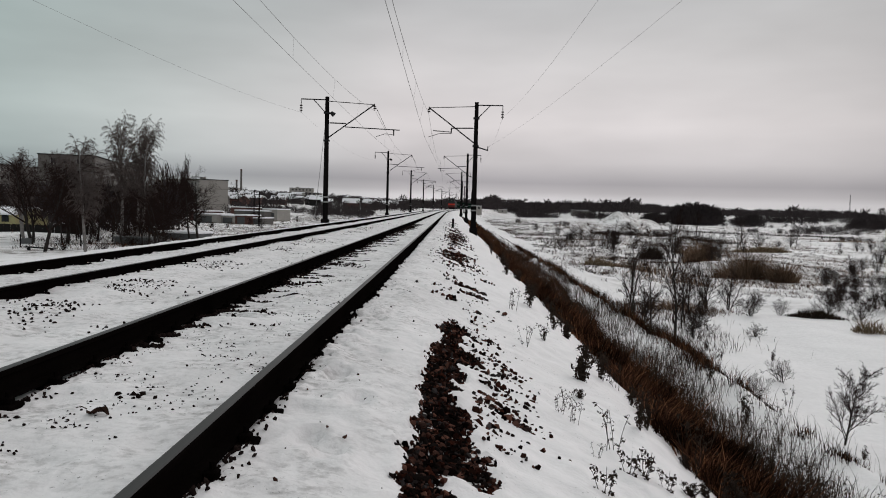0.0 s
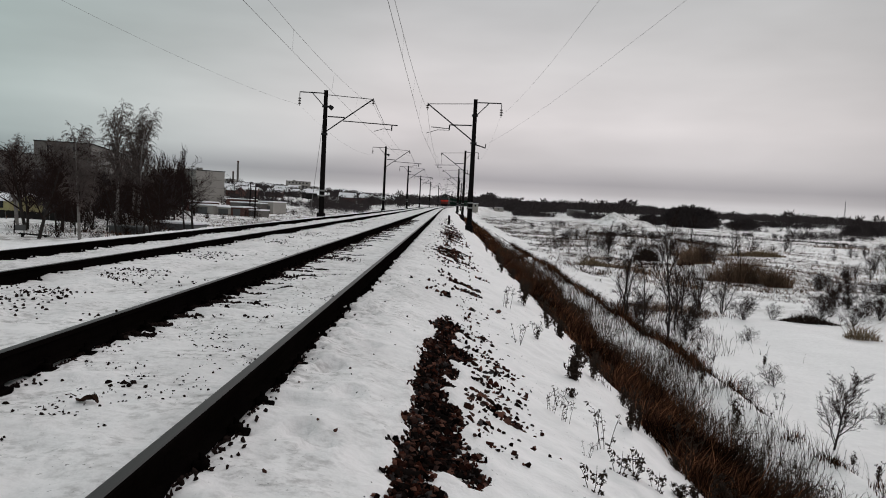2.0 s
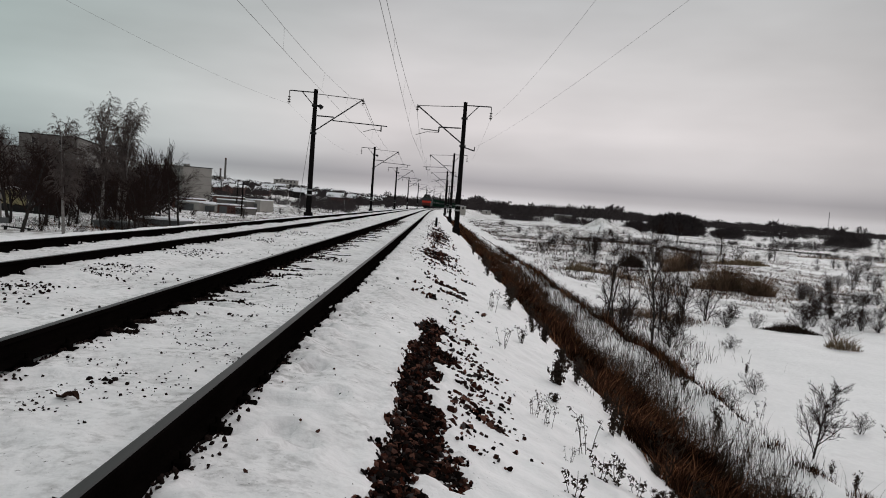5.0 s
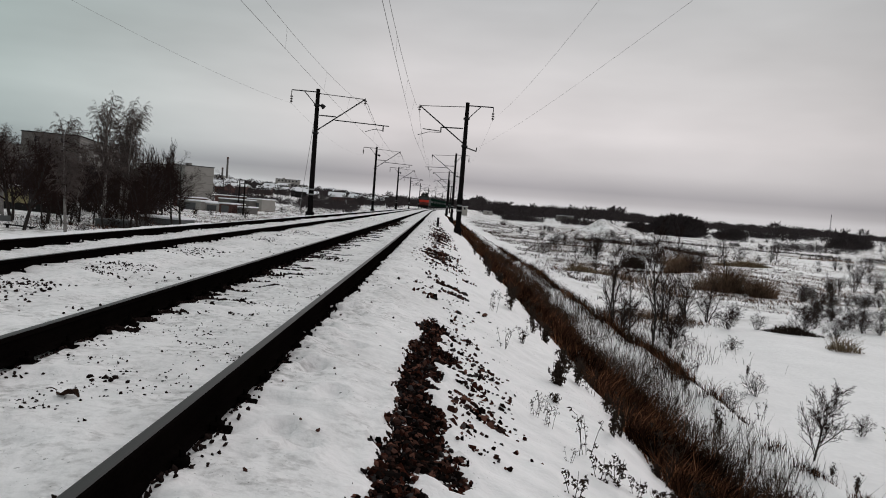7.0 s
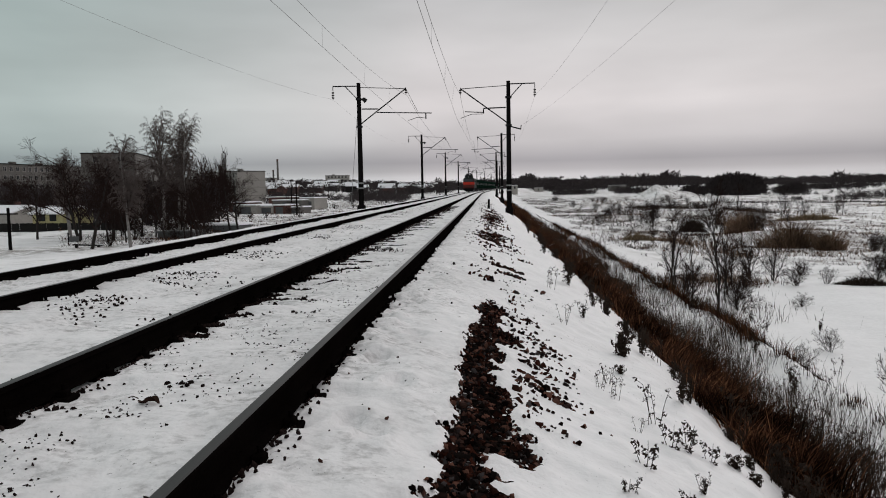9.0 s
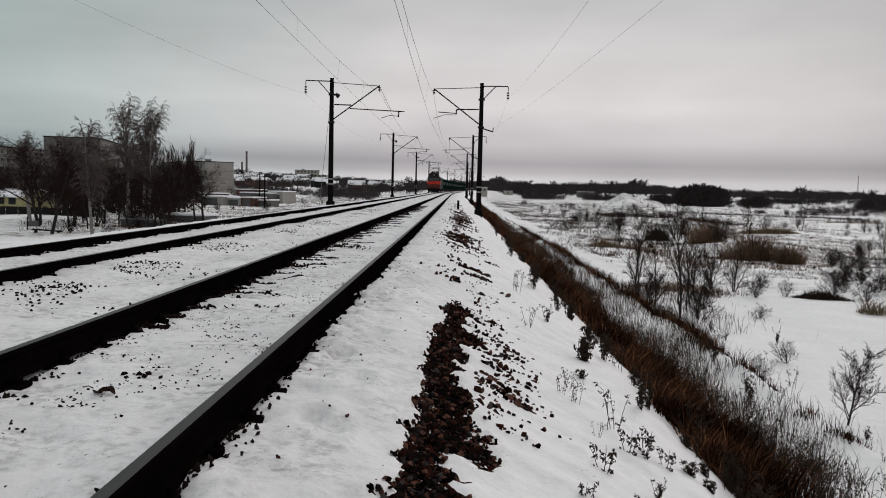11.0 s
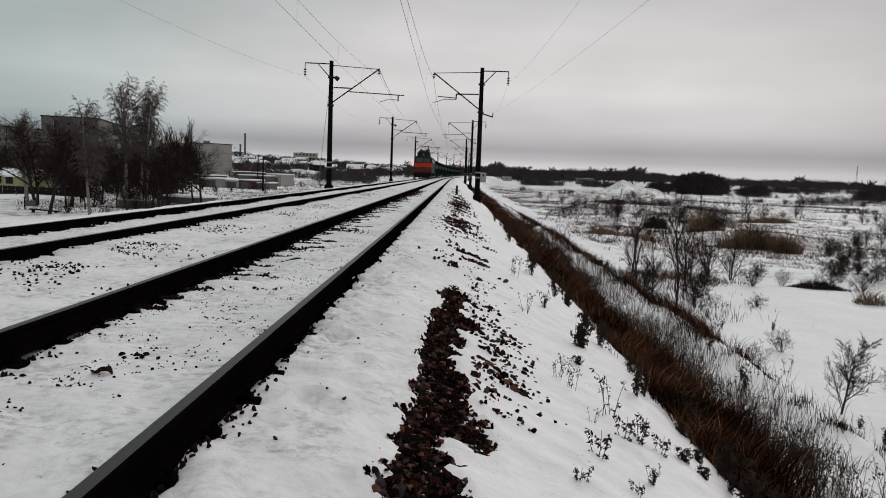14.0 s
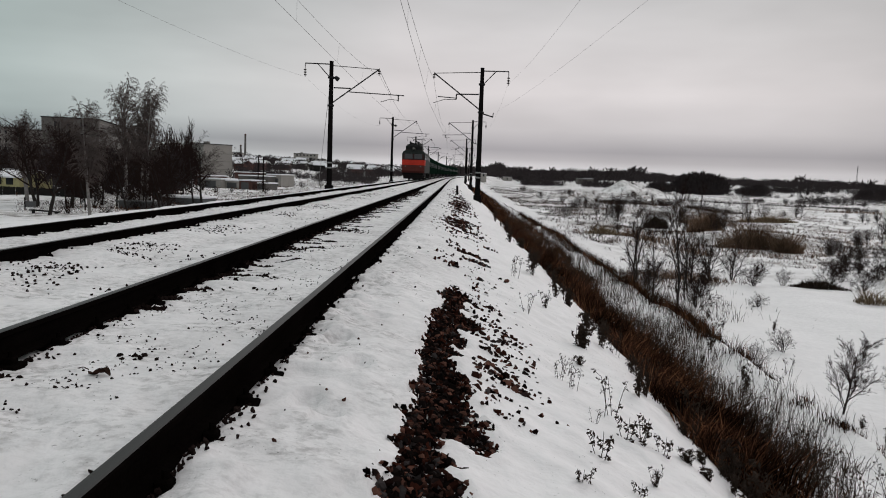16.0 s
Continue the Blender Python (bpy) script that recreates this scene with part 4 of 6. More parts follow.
gable_house(-57.6, 97.4, -12, 4.9, 6.0, 1.9, 0.75, M_YELLOW, -3.25, "pale yellow one-storey house with a snowy roof", 2)
gable_house(-72.0, 106.0, -10, 9.0, 7.0, 1.9, 0.9, M_PANEL2, -3.3, "low grey house with a snowy roof behind a fence", 2)
garage(-27.3, 64.4, -10, 3.5, 2.2, 1.6, M_METAL, "low grey sheet-metal shed in the snow", -4.05, False)
garage(-26.4, 73.1, -12, 4.3, 2.6, 1.7, M_METAL, "grey sheet-metal garage with a snowy roof", -3.9)
BRICK_G, PALE_G, GREY_G = "red brick garage with a snowy roof", "pale brick garage with a snowy roof", "grey concrete garage with a snowy roof"
for x, y, rz, w, d, h, wl, name in ((-42.3, 131.5, -20, 4.6, 4.6, 1.9, M_PANEL2, GREY_G), (-38.6, 131.4, -18, 3.3, 4.4, 1.7, M_PANEL2, PALE_G), (-35.2, 127.5, -18, 2.4, 4.2, 1.9, M_BRICK, BRICK_G), (-32.9, 128.6, -16, 1.9, 4.0, 1.5, M_PANEL, GREY_G),
                                    (-41.2, 155.8, -22, 7.6, 5.0, 2.4, M_PANEL, GREY_G), (-37.2, 156.8, -20, 3.6, 5.0, 2.8, M_PANEL2, PALE_G), (-48.5, 146.0, -20, 4.0, 5.0, 2.2, M_BRICK, BRICK_G), (-53.0, 190.0, -15, 6.0, 5.0, 2.8, M_BRICK, BRICK_G)):
    garage(x, y, rz, w, d, h, wl, name, -3.25)

town = random.Random(21)
for i in range(58):
    y = town.uniform(400, 860)
    x = -y * town.uniform(0.05, 0.36) - 14
    gable_house(x, y, town.uniform(-35, 35), town.uniform(7, 11), town.uniform(6, 8), town.uniform(2.6, 4.4), town.uniform(1.4, 2.4), town.choice((M_PANEL, M_BRICK, M_FENCE, M_PANEL2)), None,
                town.choice(("small dark house with a snow-covered roof", "village house under a snowy gable roof")), 2)
for x, y, w, d, h in ((-205.0, 620.0, 24.0, 12.0, 6.5), (-152.0, 690.0, 22.0, 12.0, 9.0), (-122.0, 600.0, 16.0, 12.0, 6.0)):
    z0 = ground_z(x, y)
    apartment_block(x, y, x + w, y + 3, d, z0, z0 + h, 3, "far grey town building on the rise", M_PANEL2)


def stack(x, y, top, r, label):
    z0 = ground_z(x, y)
    th = thing("chimney_stack", label, "chimney", "far chimneys", pose(x, y, z0))
    s = Shape()
    s.tube([(0, 0, -1), (0, 0, (top - z0) * 0.5), (0, 0, top - z0)], [r, r * 0.85, r * 0.75], 12)
    part("shaft", s, M_PANEL, th)
    s = Shape()
    s.tube([(0, 0, top - z0 - 1.2), (0, 0, top - z0 + 0.2)], [r * 0.82, r * 0.82], 12)
    part("rim", s, M_BRICK, th)


stack(-200.2, 700.0, 31.5, 1.15, "tall grey factory chimney above the town")
stack(-206.0, 705.0, 21.5, 1.1, "shorter grey factory chimney above the town")


def lattice_tower(x, y, top):
    z0 = ground_z(x, y)
    th = thing("lattice_tower", "thin far-off lattice radio mast", "tower", at=pose(x, y, z0))
    s = Shape()
    h = top - z0
    for k in range(3):
        a = k * 2.094
        bar(s, (1.6 * math.cos(a), 1.6 * math.sin(a), 0), (0.3 * math.cos(a), 0.3 * math.sin(a), h), 0.14, 4)
    for i in range(12):
        q, r = h * i / 12, 1.6 - 1.3 * i / 12
        for k in range(3):
            a, b = k * 2.094, (k + 1) * 2.094
            bar(s, (r * math.cos(a), r * math.sin(a), q), (r * math.cos(b), r * math.sin(b), q + h / 12), 0.07, 3)
    part("lattice", s, M_METAL, th)


lattice_tower(600.0, 1120.0, 36.0)

# plank fence before the yellow house
fence = thing("fence", "dark weathered plank fence in the snow", "fence", at=pose(-82.0, 79.0, -3.35, 0, 0, -5))
PLANK = Shape()
PLANK.box((0, 0, -0.4), (0.205, 0.03, 1.45), bevel=0.01)
PLANK = PLANK.mesh("plank", M_FENCE)
for i in range(225):
    part("plank", PLANK, None, fence, at=pose(i * 0.20, 0, town.uniform(-0.04, 0.04), 0, town.uniform(-1, 1)))
for q in (0.2, 0.85):
    s = Shape()
    s.box((0, 0.035, q), (45.0, 0.09, q + 0.09))
    part("rail", s, M_FENCE, fence)


def utility_pole(x, y, h, label, group="utility poles"):
    th = thing("utility_pole", label, "pole", group, pose(x, y, ground_z(x, y)))
    s = Shape()
    s.tube([(0, 0, -0.4), (0, 0, h)], [0.13, 0.10], 8)
    part("post", s, M_POLE, th)
    s = Shape()
    s.box((-0.7, -0.05, h - 0.5), (0.7, 0.05, h - 0.4))
    part("crossarm", s, M_POLE, th)


utility_pole(-35.0, 52.0, 3.1, "short dark wooden pole in the snowy yard")
utility_pole(-40.2, 150.0, 6.5, "dark wooden utility pole by the garages")
utility_pole(-30.8, 118.0, 5.5, "dark wooden utility pole by the garages")
# a plank bench and a post with a board in the yard
th = thing("bench", "dark plank bench in the snow", "bench", at=pose(-29.6, 52.8, ground_z(-29.6, 52.8) - 0.16, 0, 3, 4))
s = Shape()
s.box((-1.05, -0.2, 0.30), (1.05, 0.2, 0.38), bevel=0.02)
part("seat", s, M_FENCE, th)
for x in (-0.8, 0.8):
    s = Shape()
    s.box((x - 0.05, -0.15, -0.1), (x + 0.05, 0.15, 0.30))
    part("leg", s, M_FENCE, th)
th = thing("signpost", "small board on a dark post in the snow", "post", at=pose(-33.5, 57.0, ground_z(-33.5, 57.0), 0, 0, 10))
s = Shape()
s.tube([(0, 0, -0.2), (0, 0, 1.1)], 0.05, 6)
part("post", s, M_POLE, th)
s = Shape()
s.box((0.05, -0.02, 0.35), (0.8, 0.02, 0.8))
part("board", s, M_METAL, th)


# small line-side hut, concrete cabins near the line further on
def hut(x, y, w, d, h, wall, label, z0=None):
    z0 = ground_z(x, y) if z0 is None else z0
    th = thing("hut", label, "hut", "line-side huts", pose(x, y, z0))
    s = Shape()
    s.box((-w / 2, -d / 2, ground_z(x, y) - z0 - 0.5), (w / 2, d / 2, h), bevel=0.02)
    part("wall", s, wall, th)
    s = Shape()
    s.box((-w / 2 - 0.15, -d / 2 - 0.15, h), (w / 2 + 0.15, d / 2 + 0.15, h + 0.18), bevel=0.05)
    part("roof", s, M_SNOW2, th)
    s = Shape()
    s.box((-0.45, -d / 2 - 0.03, h * 0.35), (0.45, -d / 2 - 0.005, h * 0.8))
    part("window", s, M_GLASS, th)


hut(15.6, 420.0, 3.2, 3.0, 2.7, M_PANEL2, "small pale line-side hut", -0.5)
hut(50.0, 725.0, 8.5, 5.0, 4.0, M_PANEL2, "low pale shed with a snowy roof")
hut(104.0, 600.0, 13.0, 8.0, 5.0, M_PANEL, "long far shed with a white roof")


# ---- trees and shrubs ----
def grow(sh, r, p, d, length, rad, level, depth, spec, twigs):
    """One limb and, from it, the next ones."""
    n = 5 if level == 0 else 3
    pts, rads = [p.copy()], [rad]
    for i in range(n):
        k = (i + 1) / n
        d = (d + Vector((r.uniform(-1, 1), r.uniform(-1, 1), r.uniform(-1, 1))) * spec["wob"] + Vector((0, 0, spec["rise"] if level < spec["turn"] else spec["fall"]))).normalized()
        p = p + d * (length / n)
        pts.append(p.copy())
        rads.append(max(rad * (1 - 0.75 * k), spec["fine"]))
    tgt = sh if level < 1 else twigs
    tgt.tube(pts, rads, 7 if level == 0 else (4 if level == 1 else 3), cap=level == 0)
    if level >= depth:
        return
    for i in range(spec["kids"][level]):
        k = spec["bare"] + (1 - spec["bare"]) * (i + r.random()) / spec["kids"][level] if level == 0 else r.uniform(0.2, 1.0)
        j = min(int(k * n), n - 1)
        q = pts[j].lerp(pts[j + 1], k * n - j)
        along = (pts[j + 1] - pts[j]).normalized()
        a = r.uniform(0, 6.283)
        side = along.orthogonal().normalized()
        side = Matrix.Rotation(a, 3, along) @ side
        out = (along * spec["keep"] + side * spec["open"]).normalized()
        grow(sh, r, q, out, length * spec["ratio"] * r.uniform(0.7, 1.15) * (1.25 - 0.6 * k if level == 0 else 1), rads[j] * 0.55, level + 1, depth, spec, twigs)


SPECS = {
    "tree": dict(wob=0.14, rise=0.05, turn=2, fall=0.02, fine=0.012, kids=(14, 8, 6), bare=0.22, keep=0.75, open=0.8, ratio=0.45),
    "birch": dict(wob=0.08, rise=0.07, turn=2, fall=-0.52, fine=0.007, kids=(34, 14, 12), bare=0.26, keep=1.15, open=0.48, ratio=0.34),
    "poplar": dict(wob=0.06, rise=0.10, turn=3, fall=0.1, fine=0.02, kids=(24, 6, 3), bare=0.12, keep=1.1, open=0.35, ratio=0.24),
    "sapling": dict(wob=0.13, rise=0.05, turn=3, fall=0.05, fine=0.0055, kids=(14, 6, 4), bare=0.12, keep=0.9, open=0.55, ratio=0.36),
    "fan": dict(wob=0.12, rise=0.08, turn=3, fall=0.07, fine=0.0034, kids=(20, 9, 7), bare=0.16, keep=0.85, open=0.7, ratio=0.42),
    "shrub": dict(wob=0.20, rise=0.03, turn=3, fall=0.03, fine=0.0035, kids=(7, 5, 4), bare=0.12, keep=0.8, open=0.7, ratio=0.46),
}


def tree(name, seed, height, rad, spec, label, category="tree", bark=None, twig=None, stems=1, lean=0.05, group="bare trees", depth=3):
    r = random.Random(seed)
    tr, tw = Shape(), Shape()
    for _ in range(stems):
        k = 0.5 if stems > 1 else lean
        d = Vector((r.uniform(-k, k), r.uniform(-k, k), 1)).normalized()
        grow(tr, r, Vector((r.uniform(-1, 1) * 0.05 * (stems > 1), r.uniform(-1, 1) * 0.05 * (stems > 1), -0.15)), d, height * (0.92 if stems == 1 else r.uniform(0.7, 0.95)), rad, 0, depth, SPECS[spec], tw)
    th = thing(name, label, category, group)
    part("trunk", tr, bark or M_BARK, th)
    part("crown", tw, twig or M_TWIG, th)
    return th


USED = set()


def plant(th, x, y, size=1.0, rz=0.0, lean=0.0):
    """First call moves the thing itself, later calls copy it."""
    m = pose(x, y, ground_z(x, y) - 0.05, lean, 0, rz)
    if th.name in USED:
        c = copy_thing(th, m)
        c.scale = (size,) * 3
    else:
        USED.add(th.name)
        th.matrix_basis = m
        th.scale = (size,) * 3


wood = random.Random(5)
BIRCHES = [tree("birch_tree", 11, 11.6, 0.20, "birch", "tall bare birch with hanging twigs and a pale trunk", bark=M_BIRCH, twig=M_BIRCH_TWIG), tree("birch_tree", 12, 10.5, 0.17, "birch", "bare birch with a pale leaning trunk", bark=M_BIRCH, twig=M_BIRCH_TWIG, lean=0.16),
           tree("birch_tree", 13, 9.0, 0.15, "birch", "slim bare birch with a pale trunk", bark=M_BIRCH, twig=M_BIRCH_TWIG)]
TREES = [tree("bare_tree", 30 + k, (7.5, 9.0, 6.5, 8.2)[k], (0.15, 0.18, 0.13, 0.16)[k], "tree", "dark bare tree in the snow near the houses") for k in range(4)]
POPLARS = [tree("poplar_tree", 50 + k, 13.0, 0.18, "poplar", "slim bare poplar behind the houses") for k in range(2)]
for th, x, y, sz, rz, ln in ((0, -30.9, 69.0, 0.95, 20, 0), (0, -32.0, 75.0, 0.95, 250, 0), (0, -30.2, 72.0, 0.9, 300, 0), (1, -25.9, 52.0, 0.74, -90, 8), (1, -38.5, 66.0, 0.72, 0, 0), (2, -41.0, 70.0, 0.75, 60, 0), (2, -36.5, 75.0, 0.75, 200, 0),
                             (1, -47.0, 90.0, 0.85, 90, 0)):
    plant(BIRCHES[th], x, y, sz, rz, ln)
for i in range(100):
    y = wood.uniform(58, 140)
    k = wood.uniform(0.355, 0.66) if i < 70 else wood.uniform(0.345, 0.40)
    if k > 0.53 and y < 110:
        continue
    plant(TREES[i % 4], -y * k - 1.5, y, wood.uniform(0.42, 0.72) * (1 + (y - 60) / 200), wood.uniform(0, 360))
for x, y, sz in ((-34.5, 60.4, 0.85), (-35.2, 61.8, 0.8), (-28.4, 51.2, 0.75), (-24.4, 71.0, 0.66), (-24.9, 70.2, 0.6), (-40.5, 64.0, 0.75), (-33.0, 63.0, 0.8), (-44.0, 82.0, 0.8)):
    plant(TREES[wood.randrange(4)], x, y, sz, wood.uniform(0, 360))
for i in range(26):
    y = wood.uniform(190, 300)
    plant(POPLARS[i % 2], -y * wood.uniform(0.355, 0.43), y, wood.uniform(1.0, 1.25), wood.uniform(0, 360))
for x, y, sz in ((-150, 330, 1.3), (-88, 262, 0.75), (-95, 330, 0.95), (-140, 205, 1.0), (-128, 190, 1.0), (-118, 180, 0.95)):
    plant(TREES[wood.randrange(4)], x, y, sz * 1.2, wood.uniform(0, 360))

yard = random.Random(15)
SAPS = [tree("sapling", 70 + k, (3.6, 4.3, 3.0)[k], (0.045, 0.05, 0.04)[k], "sapling", "thin bare sapling growing out of the snow", "sapling", group="saplings by the ditch") for k in range(3)]
SHRUBS = [tree("shrub", 80 + k, (1.7, 2.6, 1.4)[k], (0.022, 0.03, 0.018)[k], "shrub", "bare many-stemmed shrub in the snow", "shrub", stems=(6, 7, 8)[k], group="bare shrubs", depth=3) for k in range(3)]
for k, x, y, sz in ((0, 8.3, 34.0, 1.05), (0, 8.9, 35.2, 0.8), (0, 8.0, 32.6, 0.85), (1, 8.4, 27.2, 1.05), (2, 8.6, 31.3, 1.0), (2, 9.6, 30.2, 0.8), (1, 10.8, 33.6, 0.7), (2, 11.4, 35.0, 0.9), (0, 9.6, 29.0, 0.6), (2, 25.0, 82.0, 1.5), (1, 24.1, 80.0, 1.35),
                   (0, 26.7, 80.4, 1.5), (2, 38.2, 98.4, 1.2), (0, 39.0, 98.0, 1.3), (1, 21.1, 95.8, 0.9), (0, 30.5, 84.0, 1.0), (2, 15.4, 40.4, 0.75), (1, 47.0, 120.0, 1.0), (0, 55.0, 118.0, 1.2)):
    plant(SAPS[k], x, y, sz, wood.uniform(0, 360))
for k, x, y, sz in ((0, 7.4, 17.6, 0.45), (1, 13.7, 39.2, 1.05), (1, 12.6, 39.6, 0.8), (1, 14.6, 38.4, 0.75), (2, 12.0, 35.0, 0.9), (2, 9.4, 28.0, 0.9), (2, 10.4, 30.5, 0.9), (2, 7.9, 30.0, 1.0), (2, 8.7, 33.2, 1.1), (1, 21.1, 95.8, 1.1), (1, 20.0, 94.0, 0.9),
                   (1, 25.4, 80.6, 1.2), (1, 27.4, 81.0, 1.2), (2, 14.4, 35.0, 0.9), (0, 16.2, 36.0, 0.6), (2, 17.0, 41.0, 0.8), (0, 9.6, 21.0, 0.5), (0, 11.0, 18.0, 0.4), (2, 12.5, 30.0, 0.5), (2, 19.5, 38.0, 0.9)):
    plant(SHRUBS[k], x, y, sz, wood.uniform(0, 360))
plant(tree("shrub", 95, 1.75, 0.026, "fan", "bare fan-shaped shrub standing alone in the snow", "shrub", group="bare shrubs"), 8.3, 15.2)
for i in range(60):
    y = wood.uniform(36, 60)
    plant(SHRUBS[2 if i % 3 else 0], y * wood.uniform(0.47, 0.72) + 2.0, y, wood.uniform(0.55, 1.0), wood.uniform(0, 360))
for i in range(40):
    y = wood.uniform(62, 130)
    plant(SHRUBS[1 if i % 2 else 0], y * wood.uniform(0.22, 0.62), y, wood.uniform(0.6, 1.2), wood.uniform(0, 360))
for i in range(26):
    y = wood.uniform(90, 240)
    plant(SHRUBS[1], y * wood.uniform(0.06, 0.3) + 8, y, wood.uniform(0.5, 0.9), wood.uniform(0, 360))
for cx, cy, n in ((20.2, 118.0, 5), (35.0, 226.0, 6), (23.7, 262.0, 5), (27.0, 150.0, 4)):
    for _ in range(n):
        plant(SHRUBS[1], cx + wood.gauss(0, 1.3), cy + wood.gauss(0, 1.0), wood.uniform(0.45, 0.8), wood.uniform(0, 360))
for i in range(28):
    plant(SHRUBS[1 if i % 2 else 2], wood.uniform(-52, -28), wood.uniform(100, 178), wood.uniform(0.5, 1.1), wood.uniform(0, 360))
for i in range(26):
    y = yard.uniform(56, 84)
    plant(SHRUBS[i % 3], -y * yard.uniform(0.39, 0.53), y, yard.uniform(0.6, 1.1), yard.uniform(0, 360))
# scrub at the foot of the bank on the far side and round the yard
for i in range(30):
    y = wood.uniform(48, 130)
    plant(SHRUBS[i % 3], -y * wood.uniform(0.30, 0.5) - 4, y, wood.uniform(0.7, 1.3), wood.uniform(0, 360))


# ---- dry grass and stalks ----
def blade(sh, r, x, y, z, h, w, lean):
    a = r.uniform(0, 6.283)
    dx, dy = math.cos(a) * w, math.sin(a) * w
    b = r.uniform(0, 6.283)
    lx, ly = math.cos(b) * lean * h, math.sin(b) * lean * h
    k = len(sh.v)
    sh.v += [(x - dx, y - dy, z - 0.03), (x + dx, y + dy, z - 0.03), (x + lx * 0.4 + dx * 0.8, y + ly * 0.4 + dy * 0.8, z + h * 0.6), (x + lx * 0.4 - dx * 0.8, y + ly * 0.4 - dy * 0.8, z + h * 0.6), (x + lx, y + ly, z + h)]
    sh.f += [(k, k + 1, k + 2, k + 3), (k + 3, k + 2, k + 4)]
    sh.s += [0, 0]


def grass_patch(name, pts, h, w, lean, seed, material, label):
    r = random.Random(seed)
    sh = Shape()
    xs, ys = np.array([p[0] for p in pts]), np.array([p[1] for p in pts])
    zs = ground(xs, ys)
    for (x, y, k), z in zip(pts, zs):
        blade(sh, r, x, y, z, h * k * r.uniform(0.55, 1.2), w * (1 + 0.025 * max(0, y - 8)), lean * r.uniform(0.3, 1.4))
    return tagged(part(name, sh, material), label, "grass", kind="stuff")


gr = random.Random(3)
pts = []
for i in range(52000):
    y = 2.5 * math.exp(gr.random() * 4.4)
    edge = 2.62 + 0.22 * float(rough(0, y, 0.8, 40)) + 0.18 * float(rough(0, y, 3.0, 41)) + min(0.15, max(0, y - 8) * 0.03)
    u = edge + (3.42 + min(0.75, max(0, y - 6) * 0.16) + min(2.1, max(0, y - 9) * 0.06) - edge) * gr.random() ** 1.25 + 0.5 * float(rough(3, y, 2.5, 42)) * gr.random()
    y = y if i % 7 else 2.5 - 14 * gr.random()
    pts.append((u + bend(y), y, (1.0 - 0.35 * (u < edge + 0.35)) * max(0.2, 0.8 + 0.45 * float(rough(u, y, 0.9, 46)) + 0.4 * float(rough(u, y, 0.3, 47)))))
grass_patch("dry_grass", pts, 0.50, 0.006, 0.85, 9, M_GRASS, "matted brown dead grass along the foot of the embankment")

pts = []
for i in range(5200):
    y = 4.0 * math.exp(gr.random() ** 0.8 * 3.6)
    u = gr.gauss(5.2, 0.9)
    if float(rough(u, y, 1.1, 44)) + 0.5 * float(rough(u, y, 0.35, 48)) > 0.25:
        pts.append((u + bend(y), y, gr.uniform(0.4, 0.9)))
grass_patch("sparse_dry_grass", pts, 0.55, 0.004, 0.4, 10, M_GRASS, "sparse dead grass poking through snow on the ditch bank")
pts = []
for i in range(16000):
    y = 10.5 * math.exp(gr.random() * 1.9)
    u = gr.gauss(5.4, 0.8)
    if u > 4.2 and float(rough(u, y, 1.3, 49)) + 0.5 * float(rough(u, y, 0.4, 50)) > -0.05:
        pts.append((u + bend(y), y, gr.uniform(0.3, 1.0)))
grass_patch("bank_stalks", pts, 0.62, 0.0035, 0.45, 17, M_STALK, "thin grey-brown dead stalks on the snowy ditch bank")
pts = [(7.9 + abs(gr.gauss(0, 1.6)), y, gr.uniform(0.4, 1.0)) for y in (gr.uniform(25.5, 38.0) for _ in range(1100)) if float(rough(y, y, 1.0, 72)) > -0.4]
grass_patch("sapling_undergrowth", pts, 0.5, 0.006, 0.6, 18, M_STALK, "brown undergrowth of dead stalks beneath the saplings")
pts = [(6.95 + min(0.45, max(0, y - 13) * 0.03) + 0.2 * float(rough(0, y, 2.0, 45)) + gr.gauss(0, 0.12), y, gr.uniform(0.4, 1.0)) for y in (6 * math.exp(gr.random() * 2.9) for _ in range(6500)) if float(rough(0, y, 0.7, 64)) > (-0.05 if y < 19 else -0.6)]
grass_patch("ridge_grass", pts, 0.20, 0.006, 0.5, 12, M_GRASS, "dark fringe of dead grass along a snowy ridge")

pts = [(7.05 + 0.2 * float(rough(0, y, 2.0, 45)) + gr.gauss(0, 0.28) + bend(y), y, gr.uniform(0.3, 1.0)) for y in (17.5 * math.exp(gr.random() * 1.5) for _ in range(9500)) if float(rough(0, y, 1.3, 85)) > -0.55]
grass_patch("ridge_thicket", pts, 0.55, 0.005, 0.6, 20, M_GRASS, "dark brown band of dead grass along the far ridge")


def clump(cx, cy, rx, ry, n, h, w, mt, label, seed):
    r = random.Random(seed)
    pts = []
    for _ in range(n):
        a, q = r.uniform(0, 6.283), r.random() ** 0.6 * r.uniform(0.85, 1.1)
        k = 1.0 + 0.35 * float(rough(cx + rx * q * math.cos(a), cy + ry * q * math.sin(a), rx * 0.3, 57))
        pts.append((cx + rx * q * math.cos(a), cy + ry * q * math.sin(a), max(0.15, (1.0 - 0.72 * q * q) * k)))
    grass_patch("grass_clump", pts, h, w, 1.0, seed, mt, label)


